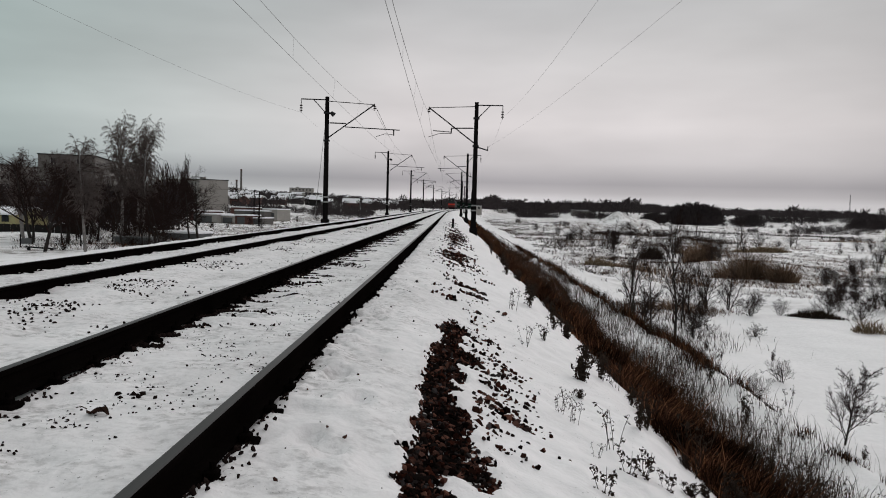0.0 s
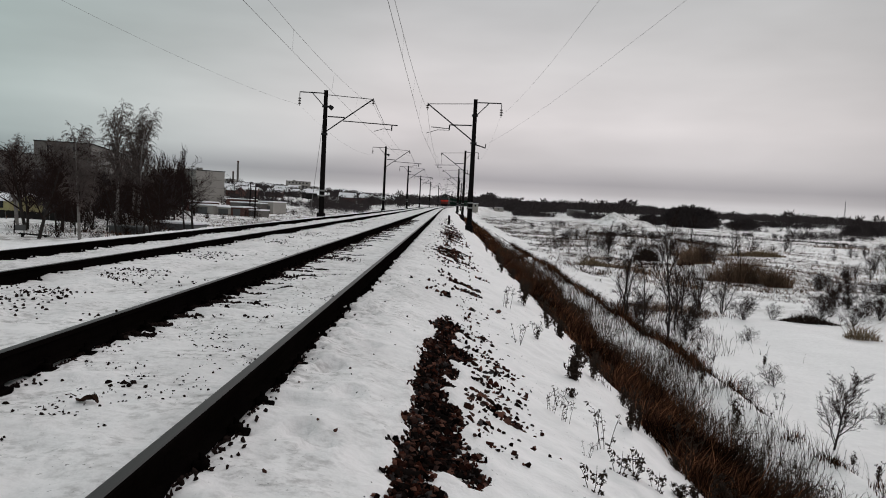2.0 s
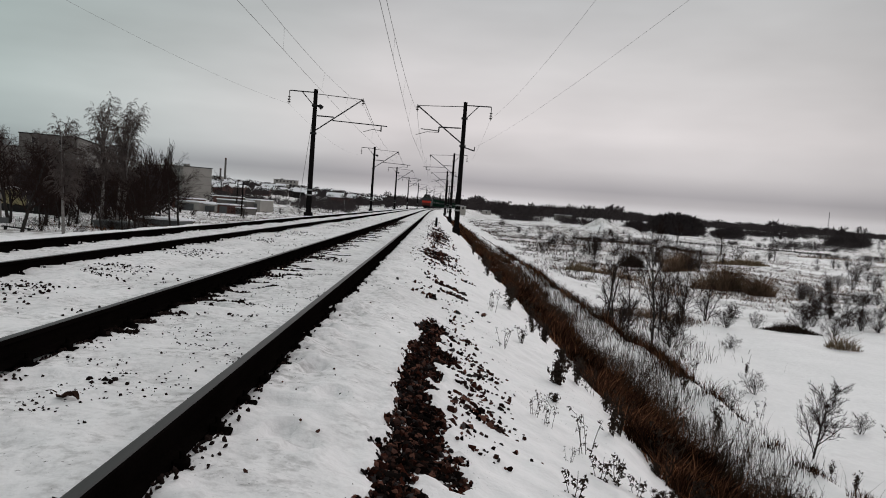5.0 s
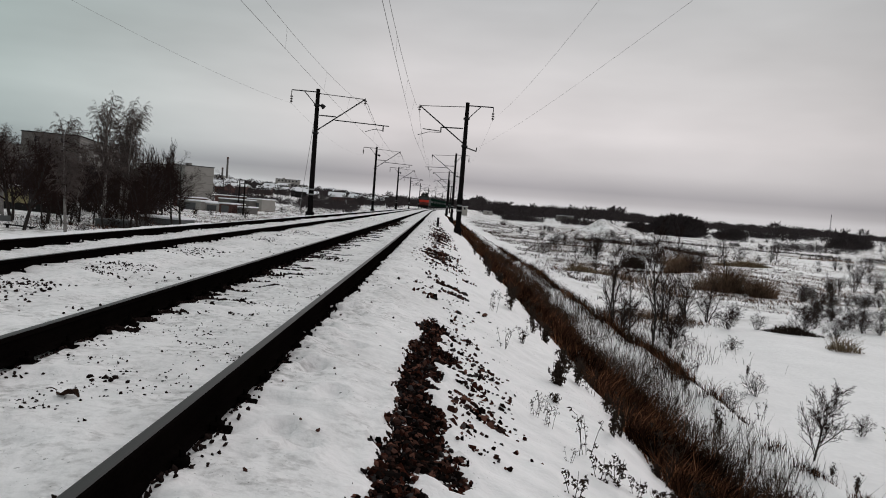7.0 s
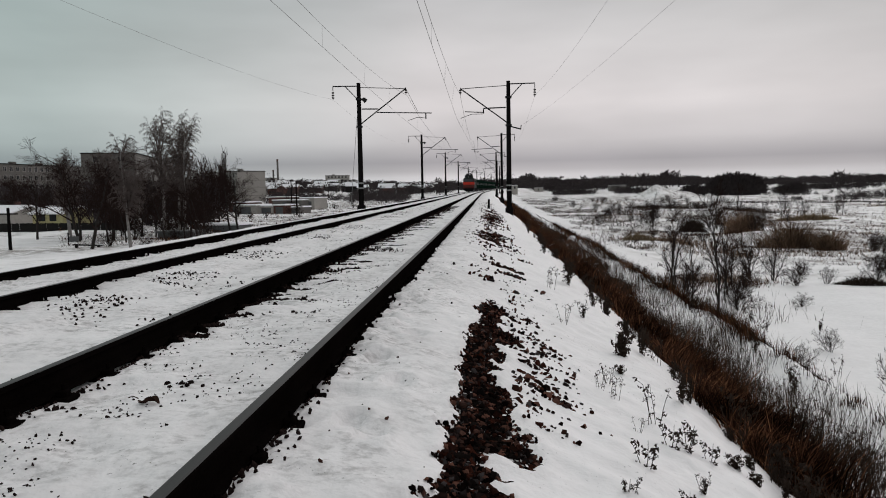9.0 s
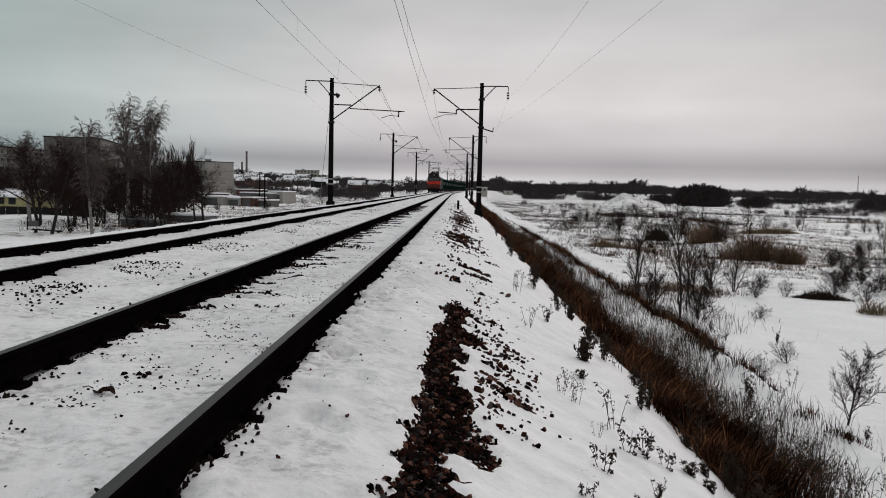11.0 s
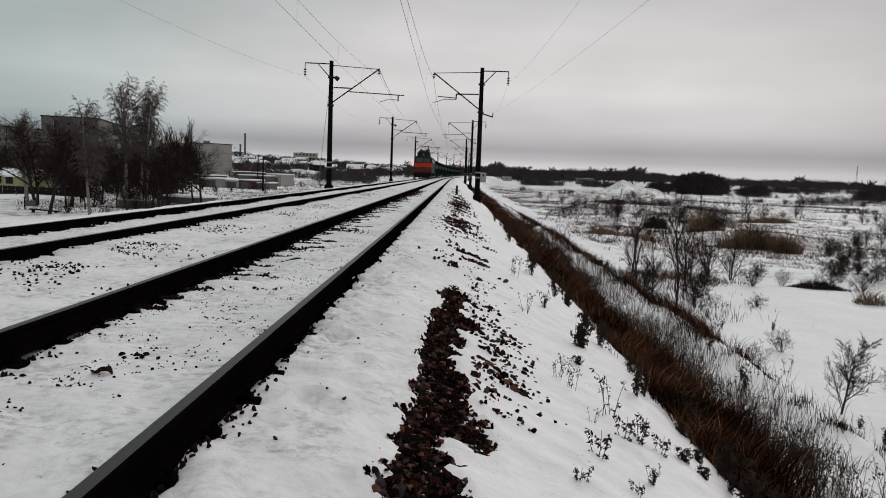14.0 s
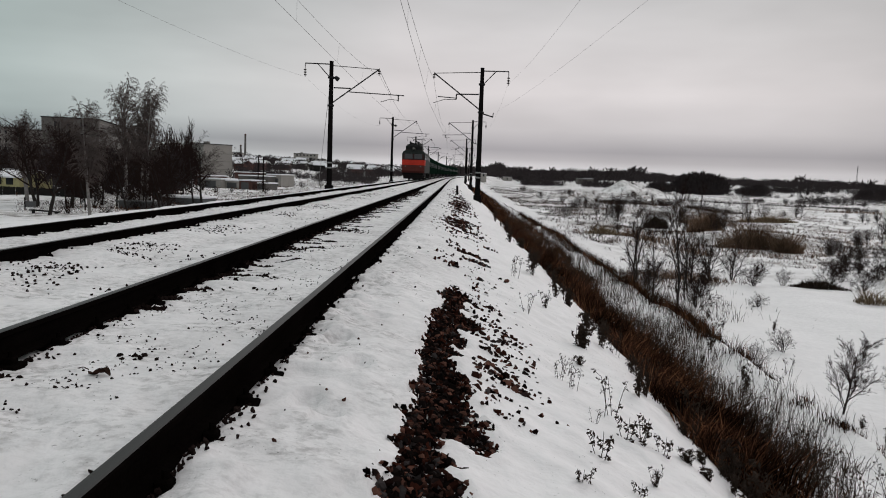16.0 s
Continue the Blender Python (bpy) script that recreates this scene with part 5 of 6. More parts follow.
clump(25.6, 75.4, 1.9, 1.3, 1500, 2.1, 0.007, M_THICKET, "brown thicket of dead reeds in the field", 61)
clump(23.6, 58.5, 2.9, 1.2, 1500, 2.3, 0.007, M_THICKET, "domed brown thicket of dead grass in the field", 62)
clump(25.6, 56.5, 1.1, 0.9, 900, 1.7, 0.007, M_THICKET, "brown tuft of dead grass in the field", 63)
clump(13.7, 67.3, 1.7, 0.4, 240, 0.9, 0.016, M_REED, "row of pale dead reeds standing in the snow", 64)
clump(18.3, 32.0, 0.8, 0.5, 220, 0.75, 0.010, M_REED, "pale dead reeds standing in the snow", 65)
clump(11.0, 36.5, 3.0, 2.2, 1000, 0.6, 0.006, M_THICKET, "brown undergrowth beneath the saplings", 67)
clump(21.7, 79.4, 1.4, 1.0, 900, 1.7, 0.008, M_WEED, "dark scrub of dead stalks in the field", 68)
clump(44.8, 106.0, 4.2, 0.9, 700, 1.1, 0.02, M_REED, "pale yellow strip of dead reeds", 69)
clump(30.5, 92.0, 2.6, 1.0, 500, 1.0, 0.010, M_THICKET, "brown scrub of dead grass in the field", 74)
clump(17.8, 35.6, 1.5, 0.4, 800, 0.38, 0.012, M_WEED, "dark heap of dead brushwood in the snow", 70)


def strip(ax, ay, bx, by, n, wide, h, w, mt, label, seed):
    """Dead growth along an old ditch or path edge."""
    r = random.Random(seed)
    pts = []
    for _ in range(n):
        k = r.random()
        x, y = ax + (bx - ax) * k, ay + (by - ay) * k
        if float(rough(x, y, 1.5, seed)) > -0.35:
            pts.append((x + r.gauss(0, wide), y + r.gauss(0, wide), r.uniform(0.4, 1.0)))
    grass_patch("grass_strip", pts, h, w, 0.6, seed, mt, label)


strip(15.4, 66.5, 17.8, 51.0, 700, 0.35, 0.75, 0.010, M_THICKET, "low strip of brown reeds in the snow", 66)
strip(30.0, 160.0, 49.0, 127.0, 1300, 0.6, 0.9, 0.012, M_WEED, "dark hedge line of dead growth across the plain", 75)
strip(60.0, 190.0, 150.0, 186.0, 1500, 0.9, 0.8, 0.014, M_WEED, "dark field edge of dead growth on the plain", 76)
strip(75.0, 150.0, 130.0, 156.0, 900, 0.7, 0.7, 0.014, M_THICKET, "brown field edge of dead growth on the plain", 77)
strip(14.0, 100.0, 30.0, 150.0, 700, 1.6, 0.6, 0.012, M_WEED, "scattered dark growth over the snowy plain", 78)


# ---- weeds on the slope ----
def weed(seed, h, stems, leafy, label, name="dead_weed"):
    r = random.Random(seed)
    sh, lf = Shape(), Shape()
    for _ in range(stems):
        p = Vector((r.uniform(-1, 1) * 0.10 * h, r.uniform(-1, 1) * 0.10 * h, -0.04))
        d = Vector((r.uniform(-0.2, 0.2), r.uniform(-0.2, 0.2), 1)).normalized()
        q = [p.copy()]
        for i in range(4):
            d = (d + Vector((r.uniform(-1, 1), r.uniform(-1, 1), r.uniform(-0.5, 0.5))) * 0.16).normalized()
            p = p + d * (h * r.uniform(0.7, 1.05) / 4)
            q.append(p.copy())
        sh.tube(q, [0.005, 0.0045, 0.004, 0.003, 0.002], 3, cap=False)
        for i in range(5):
            k = r.randrange(1, 4)
            b = q[k].lerp(q[k + 1], r.random())
            e = (Vector((r.uniform(-1, 1), r.uniform(-1, 1), r.uniform(0.2, 1.2)))).normalized() * h * r.uniform(0.07, 0.17)
            sh.tube([b, b + e], [0.003, 0.0015], 3, cap=False)
            for _ in range(leafy):
                c = b + e * r.uniform(0.4, 1.1) + Vector((r.uniform(-1, 1), r.uniform(-1, 1), r.uniform(-1, 1))) * 0.02
                s_, a = r.uniform(0.004, 0.011), Vector((r.uniform(-1, 1), r.uniform(-1, 1), r.uniform(-1, 1))).normalized()
                o = a.orthogonal().normalized()
                lf.add([c - a * s_ * 2.6, c + o * s_, c + a * s_ * 2.6, c - o * s_, c + a.cross(o) * s_ * 0.7], [(0, 1, 4), (1, 2, 4), (2, 3, 4), (3, 0, 4), (0, 3, 2, 1)])
    th = thing(name, label, "weed", "dead weeds on the slope")
    part("stalk", sh, M_WEED, th)
    tagged(part("leaf", lf, M_WEED, th, "shrivelled dark leaves and seed heads"), kind="stuff")
    return th


WEEDS = [weed(101, 0.34, 3, 9, "withered dark weed with curled leaves in the snow"), weed(102, 0.42, 6, 6, "tangle of dead weed stalks in the snow"), weed(103, 0.32, 15, 6, "dark bushy clump of dead weed in the snow"),
         weed(104, 0.55, 4, 3, "thin dead weed stalks with seed heads"), weed(105, 1.1, 7, 2, "tall dead stalks leaning over the ditch")]
for k, x, y, sz in ((2, 1.54, 8.35, 1.25), (2, 1.30, 7.1, 0.5), (3, 1.26, 5.54, 0.8), (1, 2.02, 7.37, 1.0), (1, 1.75, 6.6, 0.9), (0, 0.97, 4.44, 0.75), (0, 1.28, 5.08, 0.75), (0, 1.43, 5.19, 0.85), (0, 1.56, 5.11, 0.65), (2, 1.78, 5.23, 0.55), (2, 1.92, 5.2, 0.5), (0, 0.78, 3.84, 0.5),
                   (0, 1.13, 4.07, 0.45), (3, 1.08, 6.56, 0.5), (3, 0.95, 6.1, 0.45), (3, 1.05, 5.95, 0.5), (1, 1.30, 4.35, 0.5), (3, 1.11, 5.22, 0.35), (2, 2.05, 5.7, 0.55), (2, 2.15, 6.5, 0.55), (1, 1.95, 9.2, 1.1), (2, 2.0, 10.6, 1.0), (1, 1.35, 10.4, 0.8), (1, 1.75, 12.0, 1.2),
                   (2, 2.1, 13.0, 1.1), (1, 1.6, 14.6, 1.3), (1, 2.2, 15.5, 1.4), (3, 1.0, 9.2, 0.7), (3, 1.1, 12.6, 0.9), (1, 2.0, 17.5, 1.4), (2, 2.2, 19.5, 1.3), (1, 1.7, 22.0, 1.5), (2, 2.3, 25.0, 1.5), (1, 2.1, 29.0, 1.7), (1, 2.0, 36.0, 1.8)):
    plant(WEEDS[k], x, y, sz, wood.uniform(0, 360))
for i in range(34):  # ragged edge of the snow above the ditch
    y = 4.8 * math.exp(wood.random() * 2.0)
    plant(WEEDS[(1, 3, 1)[i % 3]], wood.uniform(2.05, 2.6), y, wood.uniform(0.6, 1.2), wood.uniform(0, 360))
for i in range(150):
    y = 6.6 * math.exp(wood.random() ** 1.1 * 1.8)
    plant(WEEDS[4], 3.35 + abs(wood.gauss(0, 0.75)) + min(0.9, max(0, y - 6) * 0.12), y, wood.uniform(0.45, 1.0), wood.uniform(0, 360))
for i in range(40):
    y = wood.uniform(9, 34)
    plant(WEEDS[3 if i % 2 else 1], wood.uniform(6.2, 11.0), y, wood.uniform(0.7, 1.4), wood.uniform(0, 360))


# ---- far woods ----
def far_tree(sh, r, x, y, z, h, w):
    """A bare crown seen from afar: a short trunk and many thin upright twigs that fill a ragged dome."""
    e = 0.012 * h * (1 + min(y, 700) / 600)
    k = len(sh.v)
    sh.v += [(x - e, y, z - 0.5), (x + e, y, z - 0.5), (x + e * 0.6, y, z + h * 0.6), (x - e * 0.6, y, z + h * 0.6)]
    sh.f.append((k, k + 1, k + 2, k + 3))
    sh.s.append(0)
    for i in range(64):
        a, p, q = r.uniform(0, 6.283), r.uniform(-0.9, 1.35), r.random() ** 0.45
        cx, cy, cz = x + math.cos(a) * math.cos(p) * w * q, y + math.sin(a) * math.cos(p) * w * q, z + h * (0.46 + 0.42 * math.sin(p) * q)
        t, g = h * r.uniform(0.03, 0.075), e * r.uniform(0.7, 1.6)
        lx, ly = (cx - x) * 0.16 + r.uniform(-0.4, 0.4) * t, (cy - y) * 0.16
        k = len(sh.v)
        sh.v += [(cx - g - lx, cy - ly, cz - t), (cx + g - lx, cy - ly, cz - t), (cx + g * 0.5 + lx, cy + ly, cz + t), (cx - g * 0.5 + lx, cy + ly, cz + t)]
        sh.f.append((k, k + 1, k + 2, k + 3))
        sh.s.append(0)


def woods(name, pts, h, label, seed):
    r = random.Random(seed)
    sh = Shape()
    zs = ground(np.array([p[0] for p in pts]), np.array([p[1] for p in pts]))
    for (x, y, k), z in zip(pts, zs):
        q = h * k * r.uniform(0.7, 1.1)
        far_tree(sh, r, x, y, z, q, q * r.uniform(0.4, 0.65))
    tagged(part(name, sh, M_WOODS), label, "woods", kind="stuff")


fw = random.Random(77)
pts = []
for i in range(5200):
    y = fw.uniform(740, 1600)
    k = fw.uniform(-0.10, 1.05)
    if float(rough(k * 900, y, 130, 51)) > -0.3:
        pts.append((k * y + 10, y, 0.62 + 0.45 * float(rough(k * 900, y, 60, 58)) + 0.25 * float(rough(k * 900, y, 14, 59)) + 0.55 * min(1.0, max(0.0, (0.36 - k) / 0.12))))
woods("far_woods", pts, 13.5, "dark line of far bare woods on the plain", 5)
pts = []
for i in range(2500):
    y = fw.uniform(370, 900)
    k = fw.uniform(0.03, 0.42)
    if float(rough(k * 700, y, 45, 52)) > 0.0:
        pts.append((-k * y - 8, y, fw.uniform(0.5, 0.95)))
woods("town_woods", pts, 8.3, "dark bare trees and gardens among the houses", 6)
pts = []
for cx, cy, rx, ry, n, k in ((106, 322, 10.5, 7, 260, 1.18), (88, 320, 5, 5, 60, 0.7), (150, 380, 7, 5, 50, 0.6), (133, 330, 6, 5, 60, 0.75), (190, 430, 14, 5, 60, 0.6), (205, 360, 8, 5, 70, 0.8), (230, 400, 9, 5, 50, 0.6), (245, 480, 30, 6, 60, 0.6),
                            (165, 300, 5, 4, 40, 0.6), (182, 318, 6, 4, 50, 0.7)):
    for _ in range(n):
        a, q = fw.uniform(0, 6.283), math.sqrt(fw.random())
        pts.append((cx + rx * q * math.cos(a), cy + ry * q * math.sin(a), k * (1.05 - 0.35 * q * q)))
for cx, cy, n, k in ((247, 444, 9, 1.5), (262, 446, 7, 1.2), (196, 420, 5, 1.3), (206, 424, 6, 0.9), (150, 470, 8, 0.9), (60, 700, 8, 1.2), (96, 720, 8, 1.3)):
    for _ in range(n):
        pts.append((cx + fw.gauss(0, 2.0), cy + fw.gauss(0, 2.0), k * fw.uniform(0.7, 1.1)))
woods("field_copses", pts, 9.0, "dark rounded copses of bare bushes on the plain", 7)
pts = []
for i in range(1000):
    y = fw.uniform(330, 680)
    k = fw.uniform(0.30, 1.05)
    if float(rough(k * 500, y * 3, 70, 54)) > 0.5:
        pts.append((k * y, y, fw.uniform(0.35, 0.8)))
woods("plain_thickets", pts, 6.0, "dark scattered thickets between snowy fields", 8)
pts = []
for i in range(8200):
    y = 34 * math.exp(fw.random() ** 0.8 * 2.3)
    x = y * (fw.uniform(0.02, 0.72) if i % 2 else fw.uniform(0.01, 0.28)) + 9
    if float(rough(x, y * 0.5, 6.0, 55)) + 0.5 * float(rough(x, y, 1.5, 56)) > 0.15:
        for _ in range(5):
            pts.append((x + fw.gauss(0, 0.25), y + fw.gauss(0, 0.25), fw.uniform(0.4, 1.0)))
grass_patch("field_tufts", pts, 0.30, 0.009, 0.9, 13, M_GRASS, "dark dead tufts dotted over the snowy field")
pts = []
for i in range(30000):
    y = 50 * math.exp(fw.random() ** 0.8 * 1.9)
    u = 11 + abs(fw.gauss(0, 1)) * (6 + y * 0.12)
    if float(rough(u, y * 0.4, 4.0, 73)) + 0.6 * float(rough(u, y * 0.4, 1.2, 74)) > 0.22:
        pts.append((u + bend(y), y, fw.uniform(0.3, 1.0)))
grass_patch("verge_tufts", pts, 0.36, 0.011, 0.9, 19, M_STALK, "dark dead tufts thick over the snow beside the line")
pts = []
for i in range(3000):
    y = 60 * math.exp(fw.random() * 1.75)
    x = -y * fw.uniform(0.0, 0.30) - 13
    for _ in range(5):
        pts.append((x + fw.gauss(0, 0.3), y + fw.gauss(0, 0.3), fw.uniform(0.4, 1.0)))
grass_patch("bank_tufts", pts, 0.34, 0.007, 1.0, 14, M_GRASS, "dead tufts on the snowy field beside the line")
pts = []
for i in range(460):
    y = fw.uniform(84, 175)
    k = fw.uniform(0.36, 0.68)
    if k > 0.53 and y < 125:
        continue
    pts.append((-k * y - 2, y, fw.uniform(0.45, 0.9) * (0.75 + y / 400)))
woods("yard_thicket", pts, 8.0, "dense dark thicket of bare trees before the apartment blocks", 9)
pts = []
for ya, k0, k1, n, h in ((287, 0.36, 0.66, 120, 0.22), (208, 0.40, 0.66, 240, 0.20), (340, 0.30, 0.62, 90, 0.3), (400, 0.09, 0.24, 260, 0.6), (360, 0.26, 0.34, 50, 0.35), (245, 0.46, 0.66, 160, 0.3), (152, 0.20, 0.30, 90, 0.16), (170, 0.5, 0.66, 120, 0.16)):
    for _ in range(n):
        k = fw.uniform(k0, k1)
        y = ya + fw.gauss(0, 4) + 25 * (k - k0)
        if float(rough(k * 400, ya, 9, 62)) > -0.3:
            pts.append((k * y, y, h * fw.uniform(0.5, 1.2)))
woods("field_hedges", pts, 8.0, "dark hedgerows of bare bushes across the snowy plain", 10)
pts = []
for i in range(700):
    y = fw.uniform(185, 345)
    k = fw.uniform(0.085, 0.28)
    if float(rough(k * 300, y, 14, 65)) > -0.05:
        pts.append((-k * y - 6, y, fw.uniform(0.4, 1.0)))
woods("garden_thicket", pts, 4.2, "dark bare bushes in the gardens behind the garages", 11)
pts = []
for i in range(52000):
    y = 50 * math.exp(fw.random() * 1.75)
    x = y * fw.uniform(0.10, 0.74) + 6
    if float(rough(x, y * 0.45, 9.0, 66)) + 0.5 * float(rough(x, y * 0.6, 2.2, 67)) > 0.06:
        pts.append((x, y, fw.uniform(0.35, 1.0)))
grass_patch("field_grass", pts, 0.30, 0.007, 0.9, 15, M_THICKET, "thin brown dead grass in drifts over the snowy field")
pts = []
for i in range(5200):
    y = fw.uniform(54, 96)
    x = -y * fw.uniform(0.37, 0.60)
    if float(rough(x, y * 0.6, 3.0, 70)) + 0.4 * float(rough(x, y, 0.9, 71)) > 0.12:
        pts.append((x, y, fw.uniform(0.4, 1.0)))
grass_patch("yard_grass", pts, 0.55, 0.005, 1.0, 16, M_GRASS, "dead brown grass among the trees in the yard")


# ---- ballast stones ----
def stone_shapes():
    """Eight broken stones: lumps of twelve corners and twenty faces."""
    g = (1 + 5 ** 0.5) / 2
    ico = [(-1, g, 0), (1, g, 0), (-1, -g, 0), (1, -g, 0), (0, -1, g), (0, 1, g), (0, -1, -g), (0, 1, -g), (g, 0, -1), (g, 0, 1), (-g, 0, -1), (-g, 0, 1)]
    r = random.Random(19)
    return [np.array([[c * 0.36 * k for c in p] for p, k in ((p, r.uniform(0.38, 1.1)) for p in ico)]) for _ in range(8)]


STONE_F = [(0, 11, 5), (0, 5, 1), (0, 1, 7), (0, 7, 10), (0, 10, 11), (1, 5, 9), (5, 11, 4), (11, 10, 2), (10, 7, 6), (7, 1, 8),
           (3, 9, 4), (3, 4, 2), (3, 2, 6), (3, 6, 8), (3, 8, 9), (4, 9, 5), (2, 4, 11), (6, 2, 10), (8, 6, 7), (9, 8, 1)]
STONES = stone_shapes()


def stones(name, spots, label, seed, material=None):
    """spots: x, y, size, how far the stone stands out of the ground."""
    r = random.Random(seed)
    sh = Shape()
    zs = ground(np.array([p[0] for p in spots]), np.array([p[1] for p in spots]))
    for (x, y, size, out), z in zip(spots, zs):
        m = np.array(Euler((r.uniform(0, 6.3), r.uniform(0, 6.3), r.uniform(0, 6.3))).to_matrix())
        p = (STONES[r.randrange(8)] * (r.uniform(0.7, 1.4), r.uniform(0.6, 1.2), r.uniform(0.4, 0.9))) @ m.T * size
        sh.add(p + np.array((x, y, z + size * out)), STONE_F)
    tagged(part(name, sh, material or M_STONE), label, "gravel", kind="stuff")


br = random.Random(4)


spots = []
# the bare crest of the ballast shoulder, its edge broken by snow
us, vs = np.array([br.uniform(-0.75, 1.15) for _ in range(36000)]), np.array([br.uniform(2.6, 9.5) for _ in range(36000)])
for u, y, k in zip(us, vs, bare(us, vs)):
    if k > 0.02 and br.random() < 0.62:
        spots.append((float(u), float(y), br.uniform(0.022, 0.062) * (0.8 if k < 0.2 else 1.0), br.uniform(-0.12, 0.34)))
for i in range(3000):  # it goes on, thinner, along the line
    y = 9.5 * math.exp(br.random() * 2.0)
    u = 0.13 + 0.10 * float(rough(0, y, 5, 36)) + br.gauss(0, 0.26)
    if float(rough(u * 0.42, y + 0.62 * u, 0.22, 33)) * 0.7 + float(rough(u, y * 0.6, 1.1, 34)) * 0.5 > 0.14:
        spots.append((u, y, br.uniform(0.025, 0.07), br.uniform(-0.2, 0.4)))
for i in range(5200):  # bare patches farther along the crest
    y = 10.5 * math.exp(br.random() * 1.6)
    c = 0.30 + 0.16 * float(rough(0, y, 4.0, 36))
    u = c + br.gauss(0, 0.25)
    if float(rough(u * 0.8, y * 0.7 + 0.6 * u, 0.4, 68)) + 0.6 * float(rough(u, y * 0.5, 1.3, 69)) > 0.12:
        spots.append((u, y, br.uniform(0.04, 0.095), br.uniform(-0.1, 0.3)))
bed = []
for u, y, k in list(zip(us, vs, bare(us, vs)))[:14000]:  # grit beneath, near black to paint shade into the gaps
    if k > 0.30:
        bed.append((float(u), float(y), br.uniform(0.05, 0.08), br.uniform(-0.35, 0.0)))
for i in range(1300):  # the strip goes on past the standing point
    spots.append((-0.18 + br.gauss(0, 0.11), br.uniform(-14.0, 2.7), br.uniform(0.035, 0.07), br.uniform(0.0, 0.5)))


def shoulder(spots):
    """The stones nearest the path as single pieces, the rest joined."""
    th = thing("ballast_shoulder", "strip of dark reddish-brown ballast stones bare of snow", "gravel", kind="structure")
    near = [k for k in spots if 3.3 < k[1] < 5.4 and k[3] > 0.2 and k[2] > 0.045][:300]
    rest = [k for k in spots if k not in set(near)]
    meshes = []
    for p in STONES:
        s = Shape()
        s.add(p * (1.0, 0.9, 0.65), STONE_F)
        meshes.append(s.mesh("stone", M_STONE_ONE))
    r = random.Random(46)
    zs = ground(np.array([k[0] for k in near]), np.array([k[1] for k in near]))
    for (x, y, size, out), z in zip(near, zs):
        m = pose(x, y, z + size * out, r.uniform(-40, 40), r.uniform(-40, 40), r.uniform(0, 360)) @ Matrix.Diagonal((size, size, size, 1))
        part("stone", meshes[r.randrange(8)], None, th, at=m)
    stones("gravel", rest, "", 41)
    g = bpy.data.objects["gravel"]
    g.parent = th
    del g["category"]


shoulder(spots)

stones("ballast_bed", bed, "near-black grit painting the shade between the bare ballast stones", 40, M_BED)

spots = []
for i in range(420):  # stones half sunk in the snow beside it
    y = 4.4 * math.exp(br.random() * 1.15)
    u = 0.20 + abs(br.gauss(0, 0.36))
    if float(rough(u * 0.42, y + 0.62 * u, 0.14, 35)) > 0.15:
        spots.append((u, y, br.uniform(0.015, 0.05), br.uniform(-0.2, 0.15)))
for j in range(40):  # streaks of stones running down the slope from the strip
    y0, n, far = 4.9 * math.exp(br.random() * 0.55), br.randrange(4, 9), br.uniform(0.12, 0.40)
    u0 = 0.20 + 0.34 * br.random()
    for i in range(n):
        k = i / n
        spots.append((u0 + far * k + br.gauss(0, 0.015), y0 - 0.62 * far * k + br.gauss(0, 0.015), br.uniform(0.03, 0.075) * (1.1 - 0.4 * k), br.uniform(-0.2, 0.12)))
for i in range(45):
    spots.append((br.uniform(-0.95, -0.2), 3.2 * math.exp(br.random() * 2.0), br.uniform(0.012, 0.03), 0.1))
stones("scattered_stones", spots, "dark stones half sunk in the snow of the slope", 42)

spots = []
for c in (T1, T2):
    for r in (c + RAILS[0], c + RAILS[1]):
        for i in range(1700 if c == T1 else 500):
            y = 2.4 * math.exp(br.random() * (3.2 if c == T1 else 3.4))
            sd = br.choice((-1, 1))
            k = abs(br.gauss(0, 0.035))
            if r > T1 and sd > 0:
                k = abs(br.gauss(0, 0.035)) * (1.4 if float(rough(0, y, 0.4, 37)) > 0 else 0.5)
            if c == T2:  # only about the fastenings
                y = round(y / PITCH) * PITCH + br.gauss(0, 0.05)
            elif r < T1 and sd > 0 and y > 5.5:  # in the gaps between sleepers
                y = (round(y / PITCH - 0.5) + 0.5) * PITCH + br.gauss(0, 0.07)
            spots.append((r + sd * (0.085 + k), y, br.uniform(0.014, 0.034), br.uniform(0.0, 0.4)))
stones("rail_ballast", spots, "dark ballast stones showing along the rail feet", 43, M_GRIT)

spots = []
for i in range(3200):
    y = 3.0 * math.exp(br.random() * 3.0)
    u = -4.45 + br.gauss(0, 0.20) if i % 5 else br.uniform(-5.1, -2.9)
    if float(rough(u, y, 0.9, 38)) > 0.02:
        spots.append((u, y, br.uniform(0.015, 0.048), br.uniform(-0.2, 0.2)))
for i in range(1500):  # grit inside the near track
    y = 3.0 * math.exp(br.random() * 1.5)
    u = T1 + br.uniform(-0.62, 0.62)
    if float(rough(u * 1.2, y, 0.5, 39)) > 0.25:
        spots.append((u, y, br.uniform(0.006, 0.022), br.uniform(-0.2, 0.15)))
for i in range(1700):  # scattered specks
    y = 2.8 * math.exp(br.random() * 1.2)
    u = T1 + br.uniform(-0.68, 0.66)
    if float(rough(u, y, 0.22, 83)) + 0.6 * float(rough(u, y, 0.8, 84)) > 0.35:
        spots.append((u, y, br.uniform(0.006, 0.024), br.uniform(-0.15, 0.15)))
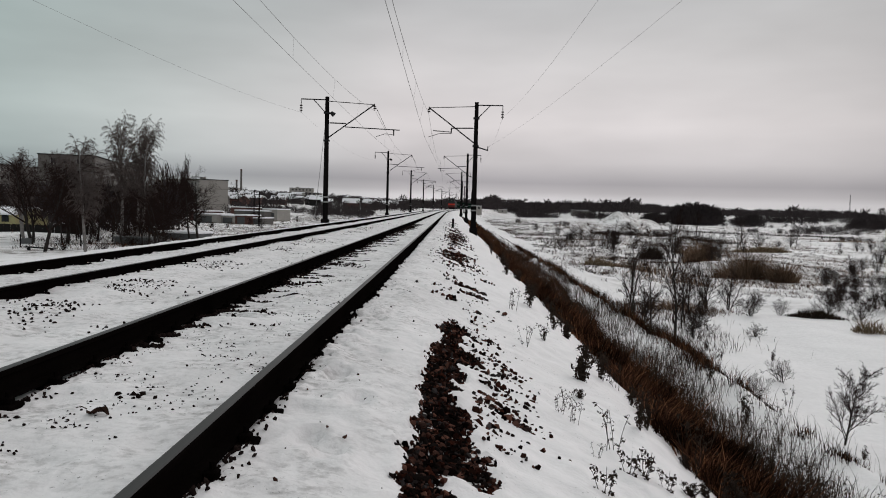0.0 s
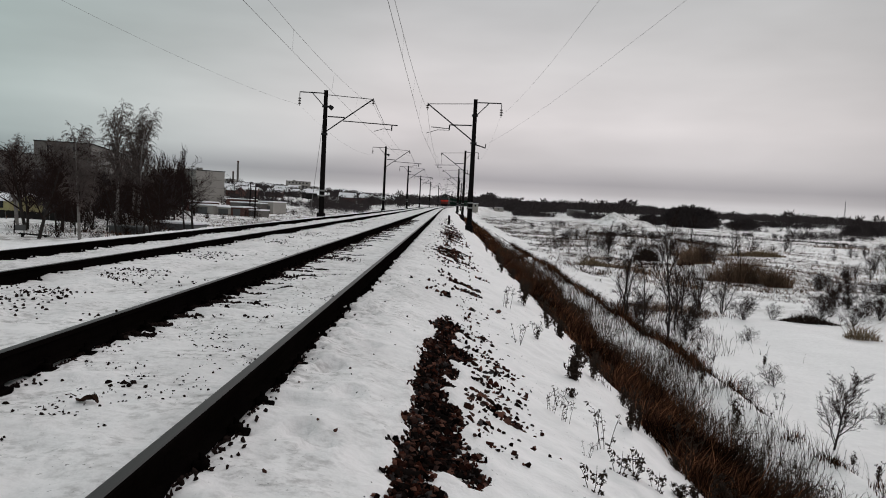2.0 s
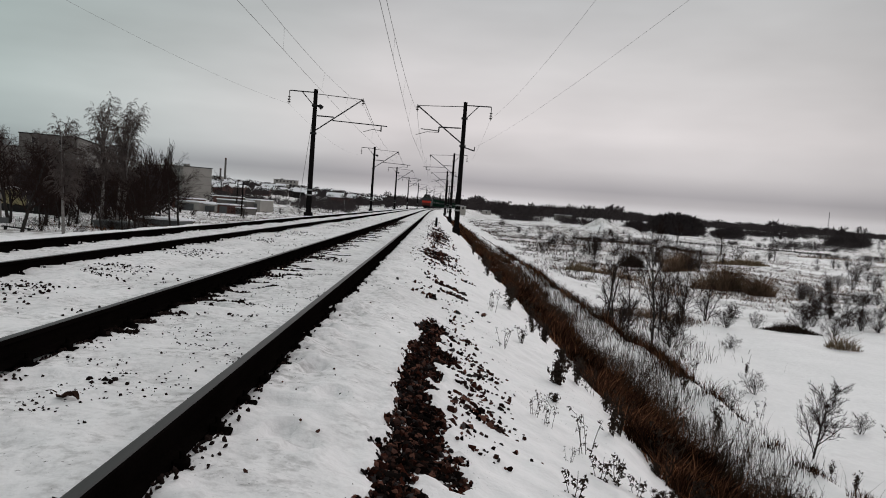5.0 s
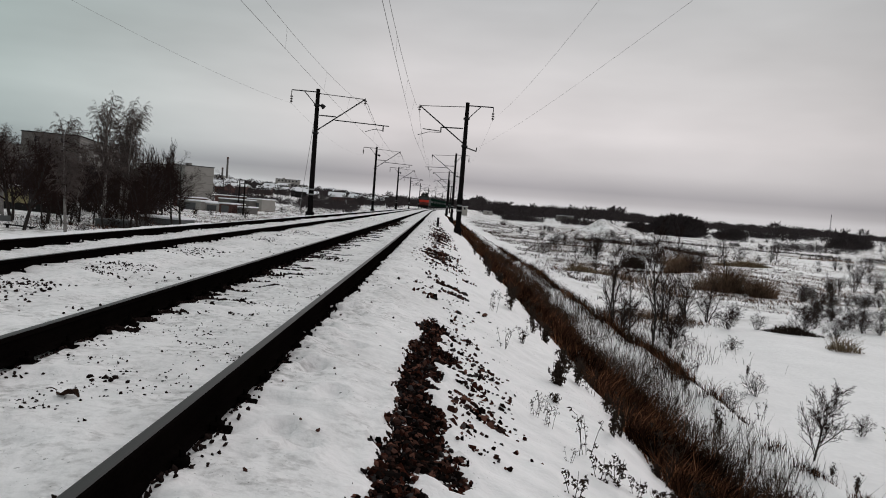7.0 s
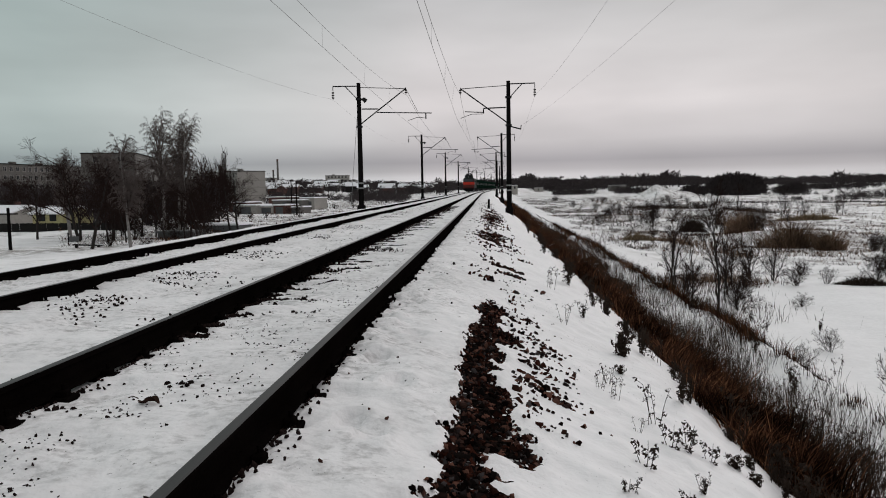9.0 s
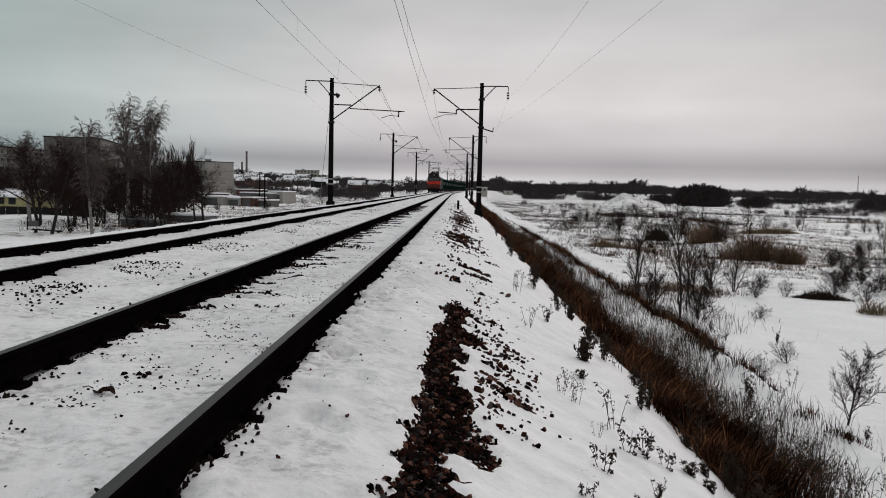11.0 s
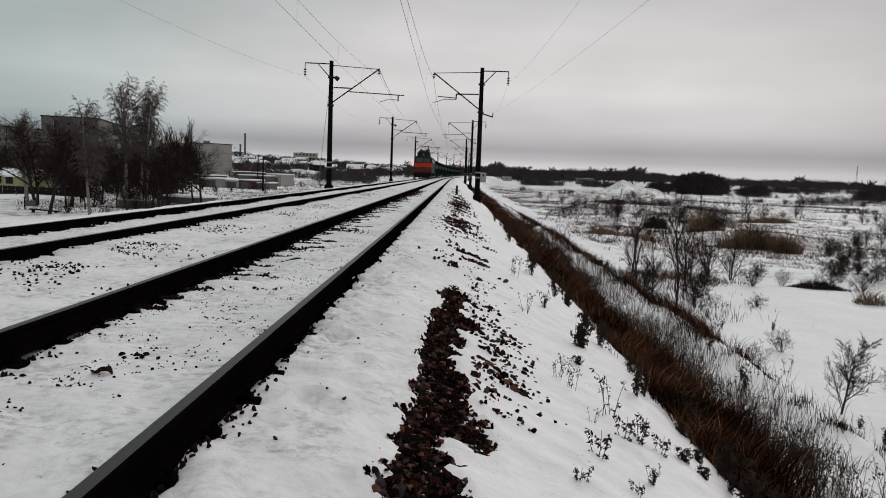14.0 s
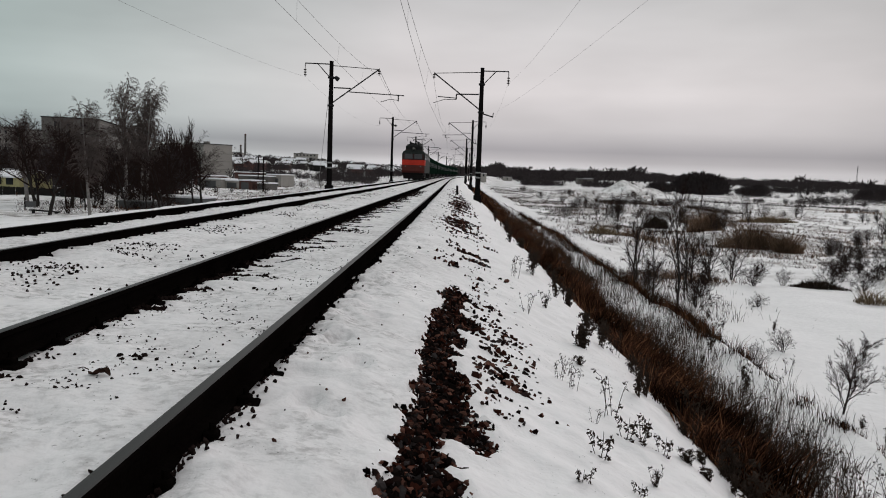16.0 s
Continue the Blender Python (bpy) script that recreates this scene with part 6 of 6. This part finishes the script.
for i in range(5, 12):  # lumps at the sleepers beside the far rail
    for _ in range(br.randrange(5, 10)):
        spots.append((-2.56 + br.gauss(0, 0.07), (i + 0.5) * PITCH + br.gauss(0, 0.03), br.uniform(0.02, 0.045), br.uniform(-0.1, 0.25)))
for i in range(11, 96):  # dark stones painting the shade of sleeper gaps, deepest beside near track's far rail
    y0, end = (i + 0.5) * PITCH - 0.09, br.uniform(0.25, 0.85) * min(1.0, (i - 8) / 10.0)
    for _ in range(int(34 + 130 * end)):
        k = br.random() ** 1.4
        spots.append((-2.665 + k * end, y0 + br.gauss(0, 0.055) * (1.1 - 0.6 * k) + 0.05 * k, br.uniform(0.028, 0.058) * (1.1 - 0.4 * k), br.uniform(0.05, 0.4)))
for _ in range(16):  # clusters of dark stones where the snow is thin
    y0, u0 = 7.0 * math.exp(br.random() * 1.3), br.uniform(-2.5, -1.75)
    for _ in range(br.randrange(8, 22)):
        spots.append((u0 + br.gauss(0, 0.14), y0 + br.gauss(0, 0.04), br.uniform(0.015, 0.04), br.uniform(0.0, 0.2)))
for u, y in ((-2.72, 4.87), (-2.72, 5.4), (-2.66, 5.45), (-2.02, 4.62), (-1.96, 4.60), (-2.5, 4.1), (-2.55, 3.9), (-2.32, 8.3), (-2.2, 8.5), (-2.4, 8.1), (-2.11, 11.0), (-2.0, 11.2), (-2.25, 10.9)):
    for _ in range(5):
        spots.append((u + br.gauss(0, 0.05), y + br.gauss(0, 0.03), br.uniform(0.018, 0.05), br.uniform(-0.15, 0.2)))
stones("track_stones", spots, "dark stones poking through the snow on and between the tracks, some as painted gap shade", 44, M_GRIT)


# ---- small things ----
def dead_leaf(x, y, size, rz):
    """A large curled leaf, its blade folded up along the midrib."""
    th = thing("dead_leaf", "curled brown dead leaf lying on the snow", "leaf", at=pose(x, y, ground_z(x, y) + 0.012, 8, -6, rz))
    r = random.Random(3)
    s = Shape()
    top = []
    for i in range(9):
        k = i / 8
        half = 0.5 * math.sin(math.pi * min(1.0, k * 0.94 + 0.05)) ** 0.8
        for j in range(-3, 4):
            q = j / 3
            top.append((size * (k - 0.5) * 1.25, size * half * q * 0.6, size * (0.26 * abs(q) ** 1.5 * half * 2 * (0.5 + 0.5 * math.sin(k * 5)) + 0.10 * math.sin(k * 6.0)) + r.uniform(0, 0.006)))
    n = len(top)
    f = [(i * 7 + j, (i + 1) * 7 + j, (i + 1) * 7 + j + 1, i * 7 + j + 1) for i in range(8) for j in range(6)]
    s.add(top + [(a, b, c - 0.004) for a, b, c in top], f + [tuple(n + v for v in reversed(q)) for q in f])
    part("blade", s, M_LEAF, th, smooth=True)
    s = Shape()
    s.tube([(size * 0.6, 0, 0.01), (size * 0.85, 0.01, 0.02), (size * 1.05, 0.03, 0.012)], [0.004, 0.003, 0.0025], 5)
    part("stalk", s, M_LEAF, th)


dead_leaf(-2.01, 4.17, 0.115, 170)
th = thing("marker_post", "short dark line-side marker post in the snow", "post", at=pose(0.14, 52.8, ground_z(0.14, 52.8)))
s = Shape()
s.box((-0.08, -0.08, -0.3), (0.08, 0.08, 0.66), bevel=0.02)
part("post", s, M_POLE, th)
s = Shape()
s.box((-0.09, -0.09, 0.66), (0.09, 0.09, 0.70), bevel=0.015)
part("cap", s, M_SNOW2, th, "cap of snow")


motions()
